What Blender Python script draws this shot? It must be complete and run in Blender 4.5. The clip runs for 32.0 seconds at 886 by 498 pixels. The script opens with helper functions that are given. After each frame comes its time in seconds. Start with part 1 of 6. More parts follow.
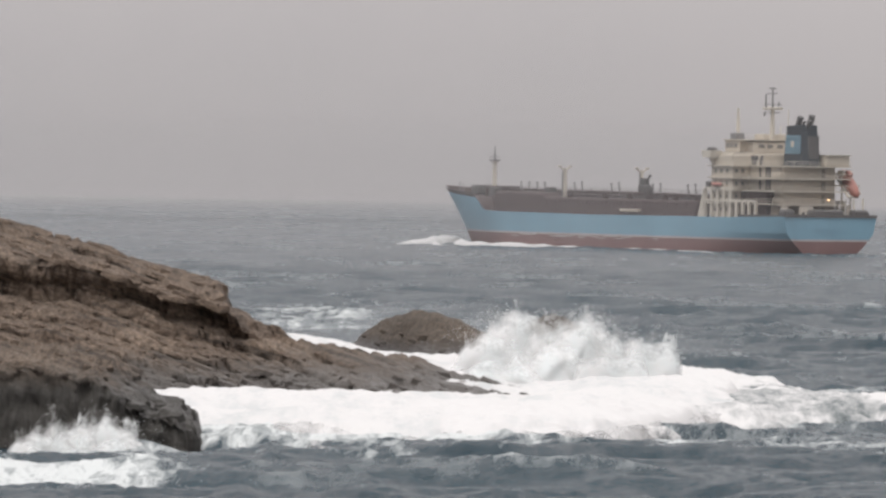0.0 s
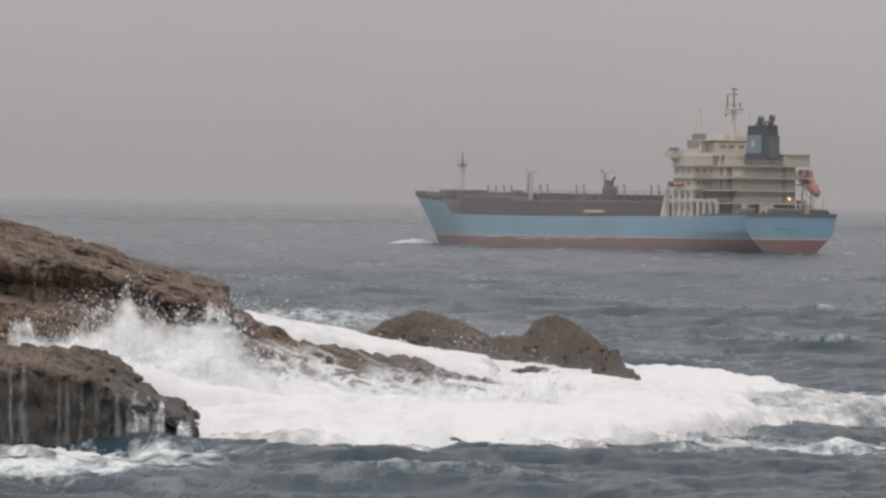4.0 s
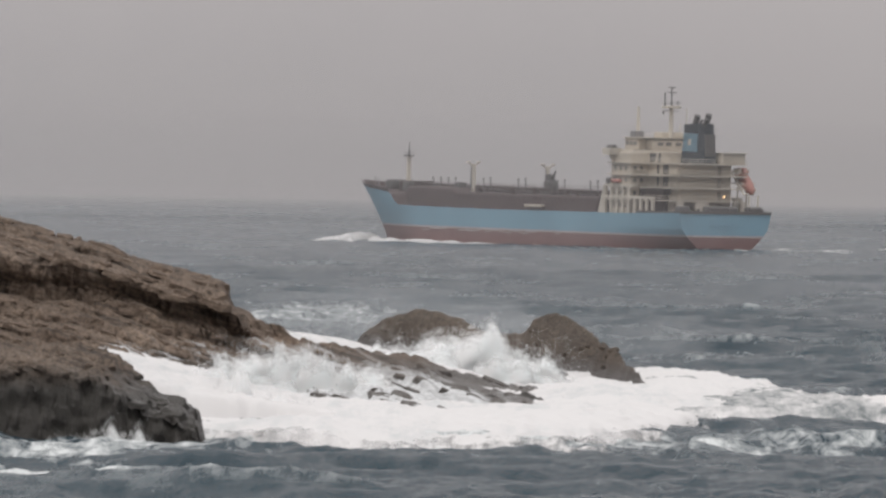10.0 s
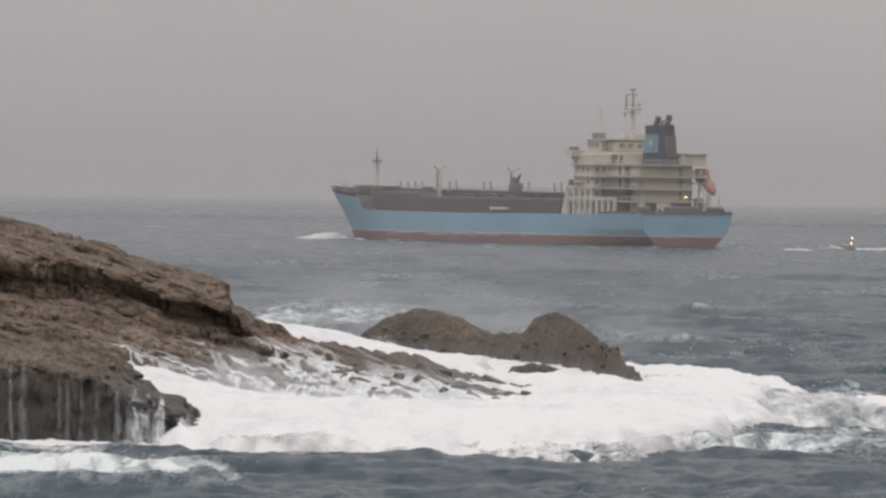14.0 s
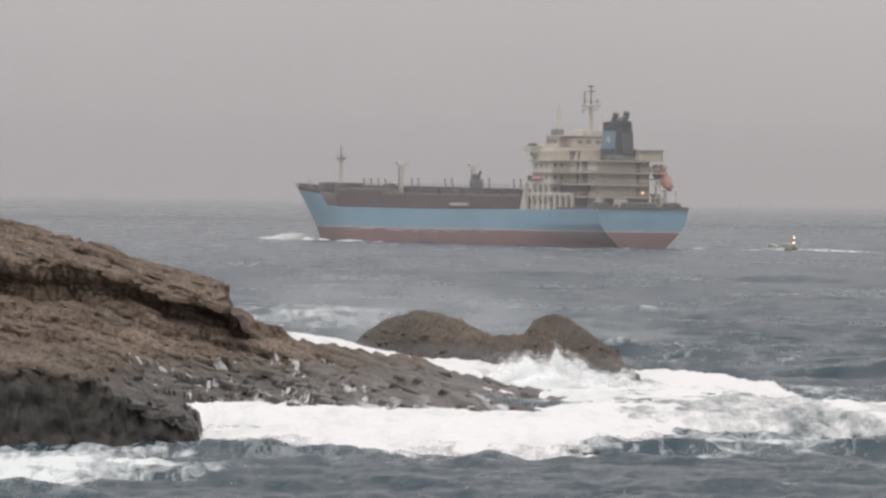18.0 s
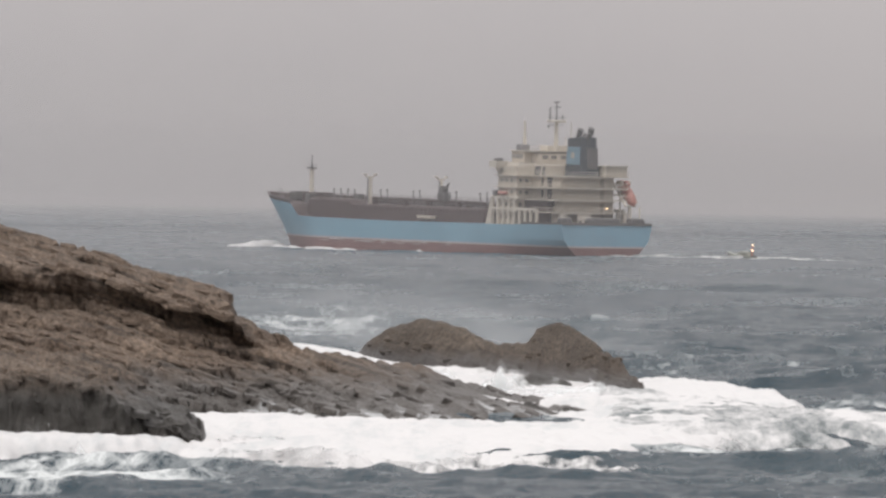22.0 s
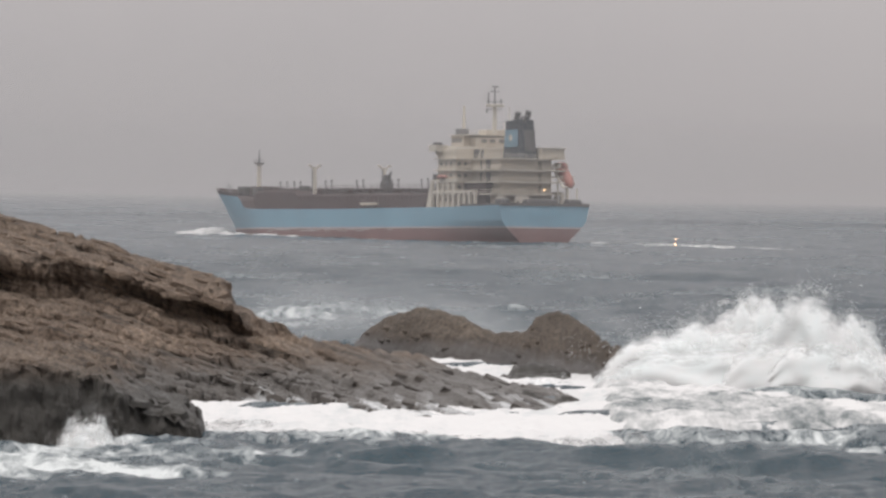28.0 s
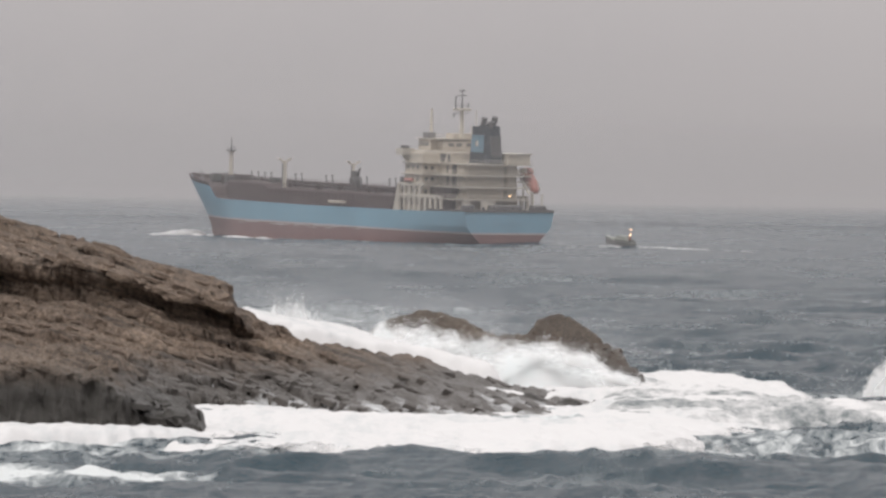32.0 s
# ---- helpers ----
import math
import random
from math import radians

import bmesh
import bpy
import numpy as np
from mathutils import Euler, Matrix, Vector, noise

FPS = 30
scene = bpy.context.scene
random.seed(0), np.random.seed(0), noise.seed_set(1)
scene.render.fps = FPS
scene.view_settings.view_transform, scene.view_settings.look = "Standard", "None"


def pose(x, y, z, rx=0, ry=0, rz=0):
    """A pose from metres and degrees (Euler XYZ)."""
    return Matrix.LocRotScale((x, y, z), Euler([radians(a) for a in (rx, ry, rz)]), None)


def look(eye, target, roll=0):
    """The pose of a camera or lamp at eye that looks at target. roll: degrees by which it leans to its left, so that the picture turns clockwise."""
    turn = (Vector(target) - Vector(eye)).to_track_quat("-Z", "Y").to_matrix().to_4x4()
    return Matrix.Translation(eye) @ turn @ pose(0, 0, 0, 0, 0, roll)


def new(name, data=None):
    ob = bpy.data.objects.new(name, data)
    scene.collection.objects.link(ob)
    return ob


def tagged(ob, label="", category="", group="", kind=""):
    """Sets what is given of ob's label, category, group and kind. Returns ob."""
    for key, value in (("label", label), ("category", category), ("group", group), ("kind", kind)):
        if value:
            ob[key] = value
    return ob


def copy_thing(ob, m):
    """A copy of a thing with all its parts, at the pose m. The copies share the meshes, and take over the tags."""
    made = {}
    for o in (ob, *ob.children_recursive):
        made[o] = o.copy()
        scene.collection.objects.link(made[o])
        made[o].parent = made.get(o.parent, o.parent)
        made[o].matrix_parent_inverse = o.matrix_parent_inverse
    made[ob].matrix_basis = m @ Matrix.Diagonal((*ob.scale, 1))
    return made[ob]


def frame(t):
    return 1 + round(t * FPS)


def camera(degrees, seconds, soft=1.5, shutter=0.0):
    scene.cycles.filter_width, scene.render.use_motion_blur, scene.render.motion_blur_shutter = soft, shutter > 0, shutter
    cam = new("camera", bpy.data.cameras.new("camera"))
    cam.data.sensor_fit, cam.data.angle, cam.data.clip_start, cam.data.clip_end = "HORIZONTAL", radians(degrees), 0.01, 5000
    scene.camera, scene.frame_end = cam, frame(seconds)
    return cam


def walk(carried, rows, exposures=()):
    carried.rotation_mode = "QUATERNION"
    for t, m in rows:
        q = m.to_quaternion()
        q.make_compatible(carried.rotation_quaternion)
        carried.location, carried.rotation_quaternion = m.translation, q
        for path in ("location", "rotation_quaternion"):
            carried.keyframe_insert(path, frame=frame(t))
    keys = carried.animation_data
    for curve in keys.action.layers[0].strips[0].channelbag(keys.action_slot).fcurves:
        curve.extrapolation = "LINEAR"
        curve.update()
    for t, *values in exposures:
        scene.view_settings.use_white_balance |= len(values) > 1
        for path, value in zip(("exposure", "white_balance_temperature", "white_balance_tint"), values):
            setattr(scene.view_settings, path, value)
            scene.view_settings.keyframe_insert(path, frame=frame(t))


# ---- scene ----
# ---------------------------------------------------------------- camera
cam = camera(6.2328, 32.0, soft=2.6, shutter=0.5)
EYE_HEIGHT = 18.0
LEAN = 0.8
# seconds, pan to the left and tilt downwards in degrees: a long lens on a tripod, nudged now and then
PAN_TILT = [
    (0.0, -0.0183, 0.5371), (0.5, -0.0183, 0.5435), (1.0, -0.0183, 0.5435), (1.5, -0.0119, 0.5495),
    (2.0, -0.0119, 0.5435), (2.5, -0.004, 0.5332), (3.5, -0.006, 0.5312), (6.5, 0.0, 0.5252),
    (7.0, -0.006, 0.5312), (9.5, -0.006, 0.5371), (10.0, -0.006, 0.5435), (10.5, 0.0, 0.5371),
    (11.5, -0.006, 0.5371), (12.0, -0.0119, 0.5435), (12.5, -0.006, 0.5435), (13.0, 0.0, 0.5495),
    (14.0, -0.006, 0.5495), (14.5, -0.006, 0.5435), (17.0, 0.0, 0.5371), (18.5, -0.0119, 0.5371),
    (19.0, 0.0, 0.5312), (19.5, 0.0, 0.5252), (20.0, 0.0064, 0.5188), (20.5, 0.0123, 0.5188),
    (21.0, 0.0183, 0.5252), (21.5, 0.0183, 0.5252), (22.0, 0.0183, 0.4763), (22.5, 0.0247, 0.4946),
    (23.0, 0.0732, 0.5618), (23.5, 0.0489, 0.5678), (24.0, 0.0306, 0.5678), (24.5, 0.0183, 0.5738),
    (25.0, 0.0064, 0.5678), (28.0, 0.0064, 0.5555), (29.0, 0.0064, 0.5435), (29.5, 0.0123, 0.5371),
    (30.0, 0.0123, 0.5435), (30.5, 0.0183, 0.5371), (31.0, 0.0183, 0.5371), (31.5, 0.0183, 0.5435),
    (32.0, 0.0183, 0.5371),
]
walk(cam, [(t, pose(0, 0, EYE_HEIGHT, 90 - tilt, 0, pan) @ pose(0, 0, 0, 0, 0, LEAN)) for t, pan, tilt in PAN_TILT],
     exposures=[(0.0, 0.13), (2.0, 0.09), (3.0, -0.03), (6.0, -0.11), (13.0, -0.11), (14.5, -0.07), (17.0, 0.10), (21.0, 0.10), (26.0, 0.06), (32.0, 0.06)])

# ---------------------------------------------------------------- light
world = bpy.data.worlds.new("overcast_sky")
scene.world = world
world.use_nodes = True
wn, wl = world.node_tree.nodes, world.node_tree.links
wn.clear()
w_out, w_bg = wn.new("ShaderNodeOutputWorld"), wn.new("ShaderNodeBackground")
w_sky, w_hsv, w_mix = wn.new("ShaderNodeTexSky"), wn.new("ShaderNodeHueSaturation"), wn.new("ShaderNodeMixRGB")
w_geo, w_sep, w_ramp = wn.new("ShaderNodeTexCoord"), wn.new("ShaderNodeSeparateXYZ"), wn.new("ShaderNodeValToRGB")
w_sky.sky_type, w_sky.sun_disc = "NISHITA", False
w_sky.sun_elevation, w_sky.sun_rotation = radians(62), radians(218)
w_hsv.inputs["Saturation"].default_value = 0.15
w_hsv.inputs["Value"].default_value = 0.10
# an even cloud deck, brighter towards the zenith than at the hazy horizon
w_ramp.color_ramp.elements[0].position, w_ramp.color_ramp.elements[0].color = 0.0, (0.389, 0.366, 0.369, 1)
w_ramp.color_ramp.elements[1].position, w_ramp.color_ramp.elements[1].color = 1.0, (1.25, 1.24, 1.25, 1)
for p, c in ((0.008, (0.435, 0.406, 0.408, 1)), (0.03, (0.508, 0.472, 0.475, 1)), (0.25, (0.67, 0.635, 0.641, 1))):
    w_ramp.color_ramp.elements.new(p).color = c
w_mix.inputs[0].default_value = 0.92
wl.new(w_geo.outputs["Generated"], w_sep.inputs[0])
wl.new(w_sep.outputs["Z"], w_ramp.inputs[0])
wl.new(w_sky.outputs[0], w_hsv.inputs["Color"])
wl.new(w_hsv.outputs[0], w_mix.inputs[1])
wl.new(w_ramp.outputs[0], w_mix.inputs[2])
wl.new(w_mix.outputs[0], w_bg.inputs[0])
wl.new(w_bg.outputs[0], w_out.inputs[0])
sun = new("sun", bpy.data.lights.new("sun", "SUN"))
sun.data.energy, sun.data.angle, sun.data.color = 1.12, radians(30), (1.0, 0.97, 0.93)
sun.matrix_world = look((-260, -330, 800), (0, 0, 0))

# ---------------------------------------------------------------- materials
def nodes_of(name):
    m = bpy.data.materials.new(name)
    m.use_nodes = True
    n, l = m.node_tree.nodes, m.node_tree.links
    return m, n, l, n["Principled BSDF"]


def noise_node(n, l, coord, scale, detail=4.0, rough=0.55, stretch=None):
    tc = n.new("ShaderNodeTexCoord")
    tex = n.new("ShaderNodeTexNoise")
    tex.inputs["Scale"].default_value, tex.inputs["Detail"].default_value, tex.inputs["Roughness"].default_value = scale, detail, rough
    if stretch:
        mp = n.new("ShaderNodeMapping")
        mp.inputs["Scale"].default_value = stretch
        l.new(tc.outputs[coord], mp.inputs["Vector"])
        l.new(mp.outputs[0], tex.inputs["Vector"])
    else:
        l.new(tc.outputs[coord], tex.inputs["Vector"])
    return tex.outputs["Fac"]


def ramp(n, l, fac, stops):
    r = n.new("ShaderNodeValToRGB")
    el = r.color_ramp.elements
    while len(el) < len(stops):
        el.new(0.5)
    for e, (p, c) in zip(el, stops):
        e.position, e.color = p, (*c, 1) if len(c) == 3 else c
    l.new(fac, r.inputs[0])
    return r.outputs[0]


def mixed(n, l, fac, a, b, mode="MIX"):
    m = n.new("ShaderNodeMixRGB")
    m.blend_type = mode
    for i, v in ((0, fac), (1, a), (2, b)):
        if isinstance(v, (int, float)):
            m.inputs[i].default_value = v if i == 0 else (v, v, v, 1)
        elif isinstance(v, tuple):
            m.inputs[i].default_value = (*v, 1) if len(v) == 3 else v
        else:
            l.new(v, m.inputs[i])
    return m.outputs[0]


def bump(n, l, bsdf, height, strength, distance):
    b = n.new("ShaderNodeBump")
    b.inputs["Strength"].default_value, b.inputs["Distance"].default_value = strength, distance
    l.new(height, b.inputs["Height"])
    l.new(b.outputs[0], bsdf.inputs["Normal"])


def paint(name, colour, rough=0.5, rust=(0.16, 0.07, 0.04), amount=0.35, metal=0.0):
    """Ship's paint: large faded patches, vertical streaks of dirt, fine grain."""
    m, n, l, b = nodes_of(name)
    patches = noise_node(n, l, "Object", 0.09, 3)
    streaks = noise_node(n, l, "Object", 0.9, 4, 0.6, (1.0, 1.0, 0.10))
    grain = noise_node(n, l, "Object", 6.0, 3)
    pale = tuple(min(1, c * 1.18 + 0.012) for c in colour)
    deep = tuple(c * 0.80 for c in colour)
    base = mixed(n, l, patches, deep, pale)
    wear = ramp(n, l, streaks, [(0.56, (0, 0, 0)), (0.78, (amount, amount, amount))])
    base = mixed(n, l, wear, base, rust)
    l.new(mixed(n, l, 0.12, base, ramp(n, l, grain, [(0.3, (0.2, 0.2, 0.2)), (0.7, (0.8, 0.8, 0.8))]), "OVERLAY"), b.inputs["Base Color"])
    b.inputs["Roughness"].default_value, b.inputs["Metallic"].default_value = rough, metal
    bump(n, l, b, grain, 0.15, 0.02)
    return m


def rock_material(name, dry, pale, wet, tide, spread, mark=0.42):
    """Weathered shore rock: bedding bands, pale lichen-dry crests, dark wet foot up to the tide line."""
    m, n, l, b = nodes_of(name)
    big = noise_node(n, l, "Object", 0.16, 6, 0.6)
    bands = tilted_noise(n, l, 0.62, (0.30, 0.12, 3.2))
    fine = noise_node(n, l, "Object", 3.2, 8, 0.7, (1.0, 0.3, 1.0))
    col = mixed(n, l, ramp(n, l, big, [(0.35, (0, 0, 0)), (0.65, (1, 1, 1))]), dry, pale)
    col = mixed(n, l, ramp(n, l, bands, [(0.37, (0.9, 0.9, 0.9)), (0.50, (0, 0, 0))]), col, tuple(c * mark for c in dry))
    col = mixed(n, l, 0.75, col, ramp(n, l, fine, [(0.30, (0.02, 0.02, 0.02)), (0.70, (0.95, 0.95, 0.95))]), "OVERLAY")
    sep, add = n.new("ShaderNodeSeparateXYZ"), n.new("ShaderNodeMath")
    geo = n.new("ShaderNodeNewGeometry")
    l.new(geo.outputs["Position"], sep.inputs[0])
    add.operation = "MULTIPLY_ADD"
    l.new(big, add.inputs[0])
    add.inputs[1].default_value = -spread
    l.new(sep.outputs["Z"], add.inputs[2])
    mr = n.new("ShaderNodeMapRange")
    mr.inputs[1].default_value, mr.inputs[2].default_value = tide - spread * 0.75, tide - spread * 0.25
    l.new(add.outputs[0], mr.inputs[0])
    l.new(mixed(n, l, mr.outputs[0], wet, col), b.inputs["Base Color"])
    l.new(ramp(n, l, mr.outputs[0], [(0, (0.42, 0.42, 0.42)), (1, (0.9, 0.9, 0.9))]), b.inputs["Roughness"])
    bump(n, l, b, mixed(n, l, 0.5, bands, fine), 1.0, 0.5)
    return m


def tilted_noise(n, l, scale, stretch):
    """Grain along beds that dip towards the sea."""
    tc, mp, mp2, tex = n.new("ShaderNodeTexCoord"), n.new("ShaderNodeMapping"), n.new("ShaderNodeMapping"), n.new("ShaderNodeTexNoise")
    mp.inputs["Rotation"].default_value = (0.0, radians(-17), 0.0)
    mp2.inputs["Scale"].default_value = stretch
    tex.inputs["Scale"].default_value, tex.inputs["Detail"].default_value, tex.inputs["Roughness"].default_value = scale, 8, 0.66
    l.new(tc.outputs["Object"], mp.inputs["Vector"])
    l.new(mp.outputs[0], mp2.inputs["Vector"])
    l.new(mp2.outputs[0], tex.inputs["Vector"])
    return tex.outputs["Fac"]


# where foam gathers on the water: x, y, half width, half depth, how thick
FOAM_FIELDS = ((-26, 478, 16, 22, 1.0), (-20, 512, 14, 20, 0.6), (-2, 552, 25, 34, 0.95), (26, 655, 18, 45, 0.55), (20, 602, 18, 28, 0.8),
               (24, 800, 20, 50, 0.3), (-15, 1000, 15, 120, 0.58), (20, 545, 26, 28, 0.6), (2, 830, 16, 50, 0.6))


def drifting_lace(n, l, tc):
    """Lacy foam that stays about the rocks while the swell runs on beneath it."""
    geo, mix = n.new("ShaderNodeNewGeometry"), n.new("ShaderNodeMix")
    mix.data_type = "VECTOR"
    mix.inputs[0].default_value = 0.15
    l.new(geo.outputs["Position"], mix.inputs[4])
    l.new(tc.outputs["Object"], mix.inputs[5])
    total = None
    for x, y, rx, ry, amount in FOAM_FIELDS:
        mp, ln, mr = n.new("ShaderNodeMapping"), n.new("ShaderNodeVectorMath"), n.new("ShaderNodeMapRange")
        mp.inputs["Location"].default_value, mp.inputs["Scale"].default_value = (-x / rx, -y / ry, 0), (1 / rx, 1 / ry, 0)
        ln.operation, mr.interpolation_type = "LENGTH", "SMOOTHSTEP"
        mr.inputs[1].default_value, mr.inputs[2].default_value, mr.inputs[3].default_value, mr.inputs[4].default_value = 0.25, 1.25, amount, 0.0
        l.new(geo.outputs["Position"], mp.inputs["Vector"])
        l.new(mp.outputs[0], ln.inputs[0])
        l.new(ln.outputs["Value"], mr.inputs[0])
        total = mr.outputs[0] if total is None else mixed(n, l, 1.0, total, mr.outputs[0], "LIGHTEN")
    parts = []
    for scale, stretch, detail in ((0.16, (1.0, 0.42, 0.0), 6), (0.75, (1.0, 0.36, 0.0), 9)):
        mp, tex = n.new("ShaderNodeMapping"), n.new("ShaderNodeTexNoise")
        mp.inputs["Scale"].default_value = stretch
        tex.inputs["Scale"].default_value, tex.inputs["Detail"].default_value, tex.inputs["Roughness"].default_value, tex.inputs["Distortion"].default_value = scale, detail, 0.66, 0.8
        l.new(mix.outputs[1], mp.inputs["Vector"])
        l.new(mp.outputs[0], tex.inputs["Vector"])
        parts.append(tex.outputs["Fac"])
    both = mixed(n, l, 0.5, parts[0], parts[1])
    level = n.new("ShaderNodeMath")
    level.operation = "MULTIPLY_ADD"
    l.new(total, level.inputs[0])
    level.inputs[1].default_value = 0.31
    l.new(both, level.inputs[2])
    return ramp(n, l, level.outputs[0], [(0.63, (0, 0, 0)), (0.70, (0.5, 0.5, 0.5)), (0.78, (1, 1, 1))])


def water_material():
    m, n, l, b = nodes_of("sea_water")
    deep = noise_node(n, l, "Object", 0.02, 3)
    col = mixed(n, l, deep, (0.013, 0.031, 0.045), (0.022, 0.052, 0.069))
    # whitecaps and wind streaks where the crests are high
    tc, sep = n.new("ShaderNodeTexCoord"), n.new("ShaderNodeSeparateXYZ")
    l.new(tc.outputs["Object"], sep.inputs[0])
    crest = n.new("ShaderNodeMapRange")
    crest.inputs[1].default_value, crest.inputs[2].default_value = 0.9, 2.3
    l.new(sep.outputs["Z"], crest.inputs[0])
    patch = ramp(n, l, noise_node(n, l, "Object", 0.035, 4, 0.6, (1.0, 0.28, 0.0)), [(0.54, (0, 0, 0)), (0.70, (1, 1, 1))])
    lace = ramp(n, l, noise_node(n, l, "Object", 0.55, 8, 0.72, (1.0, 0.30, 0.0)), [(0.47, (0, 0, 0)), (0.58, (1, 1, 1))])
    caps = mixed(n, l, 1.0, patch, lace, "MULTIPLY")
    caps2 = mixed(n, l, 1.0, crest.outputs[0], lace, "MULTIPLY")
    foam = mixed(n, l, 1.0, mixed(n, l, 1.0, caps, 0.55, "MULTIPLY"), caps2, "LIGHTEN")
    foam = mixed(n, l, 1.0, foam, drifting_lace(n, l, tc), "LIGHTEN")
    l.new(mixed(n, l, foam, col, (0.72, 0.74, 0.74)), b.inputs["Base Color"])
    l.new(ramp(n, l, foam, [(0, (0.22, 0.22, 0.22)), (0.5, (0.8, 0.8, 0.8))]), b.inputs["Roughness"])
    b.inputs["IOR"].default_value = 1.33
    b.inputs["Specular IOR Level"].default_value = 0.4
    ripple = mixed(n, l, 0.5, noise_node(n, l, "Object", 0.5, 6, 0.65, (1.0, 0.5, 1.0)), noise_node(n, l, "Object", 2.2, 5, 0.6, (1.0, 0.6, 1.0)))
    # the chop flattens out towards the offing
    calm = n.new("ShaderNodeMapRange")
    calm.inputs[1].default_value, calm.inputs[2].default_value, calm.inputs[3].default_value, calm.inputs[4].default_value = 600, 3000, 0.9, 1.1
    l.new(sep.outputs["Y"], calm.inputs[0])
    bp = n.new("ShaderNodeBump")
    bp.inputs["Distance"].default_value = 0.8
    l.new(calm.outputs[0], bp.inputs["Strength"])
    l.new(ripple, bp.inputs["Height"])
    l.new(bp.outputs[0], b.inputs["Normal"])
    return m


def foam_material(name, thin, holes):
    """Churned white water: bright froth, greyish green water tone painted between the lace."""
    m, n, l, b = nodes_of(name)
    big = noise_node(n, l, "Object", 0.10, 5, 0.6, (1.0, 0.30, 1.0))
    lace = noise_node(n, l, "Object", 0.8, 8, 0.7, (1.0, 0.16, 1.0))
    both = mixed(n, l, 0.45, big, lace)
    f = ramp(n, l, both, [(holes, (0, 0, 0)), (holes + 0.16, (1, 1, 1))])
    white = mixed(n, l, f, thin, (0.700, 0.685, 0.682))
    # towards its rim the froth breaks up and lets the dark water through
    rim, up = n.new("ShaderNodeAttribute"), n.new("ShaderNodeMath")
    rim.attribute_name = "rim"
    up.operation = "MULTIPLY_ADD"
    l.new(rim.outputs["Fac"], up.inputs[0])
    up.inputs[1].default_value = -0.36
    l.new(both, up.inputs[2])
    torn = ramp(n, l, up.outputs[0], [(0.24, (1, 1, 1)), (0.36, (0, 0, 0))])
    l.new(white, b.inputs["Base Color"])
    b.inputs["Roughness"].default_value = 0.85
    b.inputs["Specular IOR Level"].default_value = 0.4
    bump(n, l, b, lace, 0.30, 0.2)
    clear, mx = n.new("ShaderNodeBsdfTransparent"), n.new("ShaderNodeMixShader")
    l.new(torn, mx.inputs[0])
    l.new(b.outputs[0], mx.inputs[1])
    l.new(clear.outputs[0], mx.inputs[2])
    l.new(mx.outputs[0], n["Material Output"].inputs[0])
    return m


def spray_material():
    """Aerated water: white froth with a cold tinge where it is thick."""
    m, n, l, b = nodes_of("white_spray")
    puff = noise_node(n, l, "Object", 2.2, 6, 0.62)
    l.new(ramp(n, l, puff, [(0.30, (0.90, 0.945, 0.95)), (0.56, (0.985, 0.98, 0.98))]), b.inputs["Base Color"])
    b.inputs["Roughness"].default_value = 0.95
    b.inputs["Specular IOR Level"].default_value = 0.0
    tr, mx, out = n.new("ShaderNodeBsdfTranslucent"), n.new("ShaderNodeMixShader"), n["Material Output"]
    tr.inputs[0].default_value = (0.96, 0.97, 0.98, 1)
    mx.inputs[0].default_value = 0.35
    l.new(b.outputs[0], mx.inputs[1])
    l.new(tr.outputs[0], mx.inputs[2])
    # light scatters about inside the cloud of drops, so its shading leans towards the open sky
    geo, lean, unit = n.new("ShaderNodeNewGeometry"), n.new("ShaderNodeVectorMath"), n.new("ShaderNodeVectorMath")
    lean.operation, unit.operation = "ADD", "NORMALIZE"
    lean.inputs[1].default_value = (0.0, 0.0, 2.4)
    l.new(geo.outputs["Normal"], lean.inputs[0])
    l.new(lean.outputs[0], unit.inputs[0])
    l.new(unit.outputs[0], b.inputs["Normal"])
    # the skin is torn by noise into wisps where it is thin
    den = n.new("ShaderNodeAttribute")
    den.attribute_name = "froth"
    wisp = noise_node(n, l, "Object", 2.6, 9, 0.64, (1.0, 1.0, 2.6))
    add, mr = n.new("ShaderNodeMath"), n.new("ShaderNodeMapRange")
    add.operation = "MULTIPLY_ADD"
    l.new(wisp, add.inputs[0])
    add.inputs[1].default_value = 1.5
    l.new(den.outputs["Fac"], add.inputs[2])
    mr.inputs[1].default_value, mr.inputs[2].default_value = 0.82, 1.22
    l.new(add.outputs[0], mr.inputs[0])
    clear, veil = n.new("ShaderNodeBsdfTransparent"), n.new("ShaderNodeMixShader")
    l.new(mr.outputs[0], veil.inputs[0])
    l.new(clear.outputs[0], veil.inputs[1])
    l.new(mx.outputs[0], veil.inputs[2])
    l.new(veil.outputs[0], out.inputs[0])
    return m


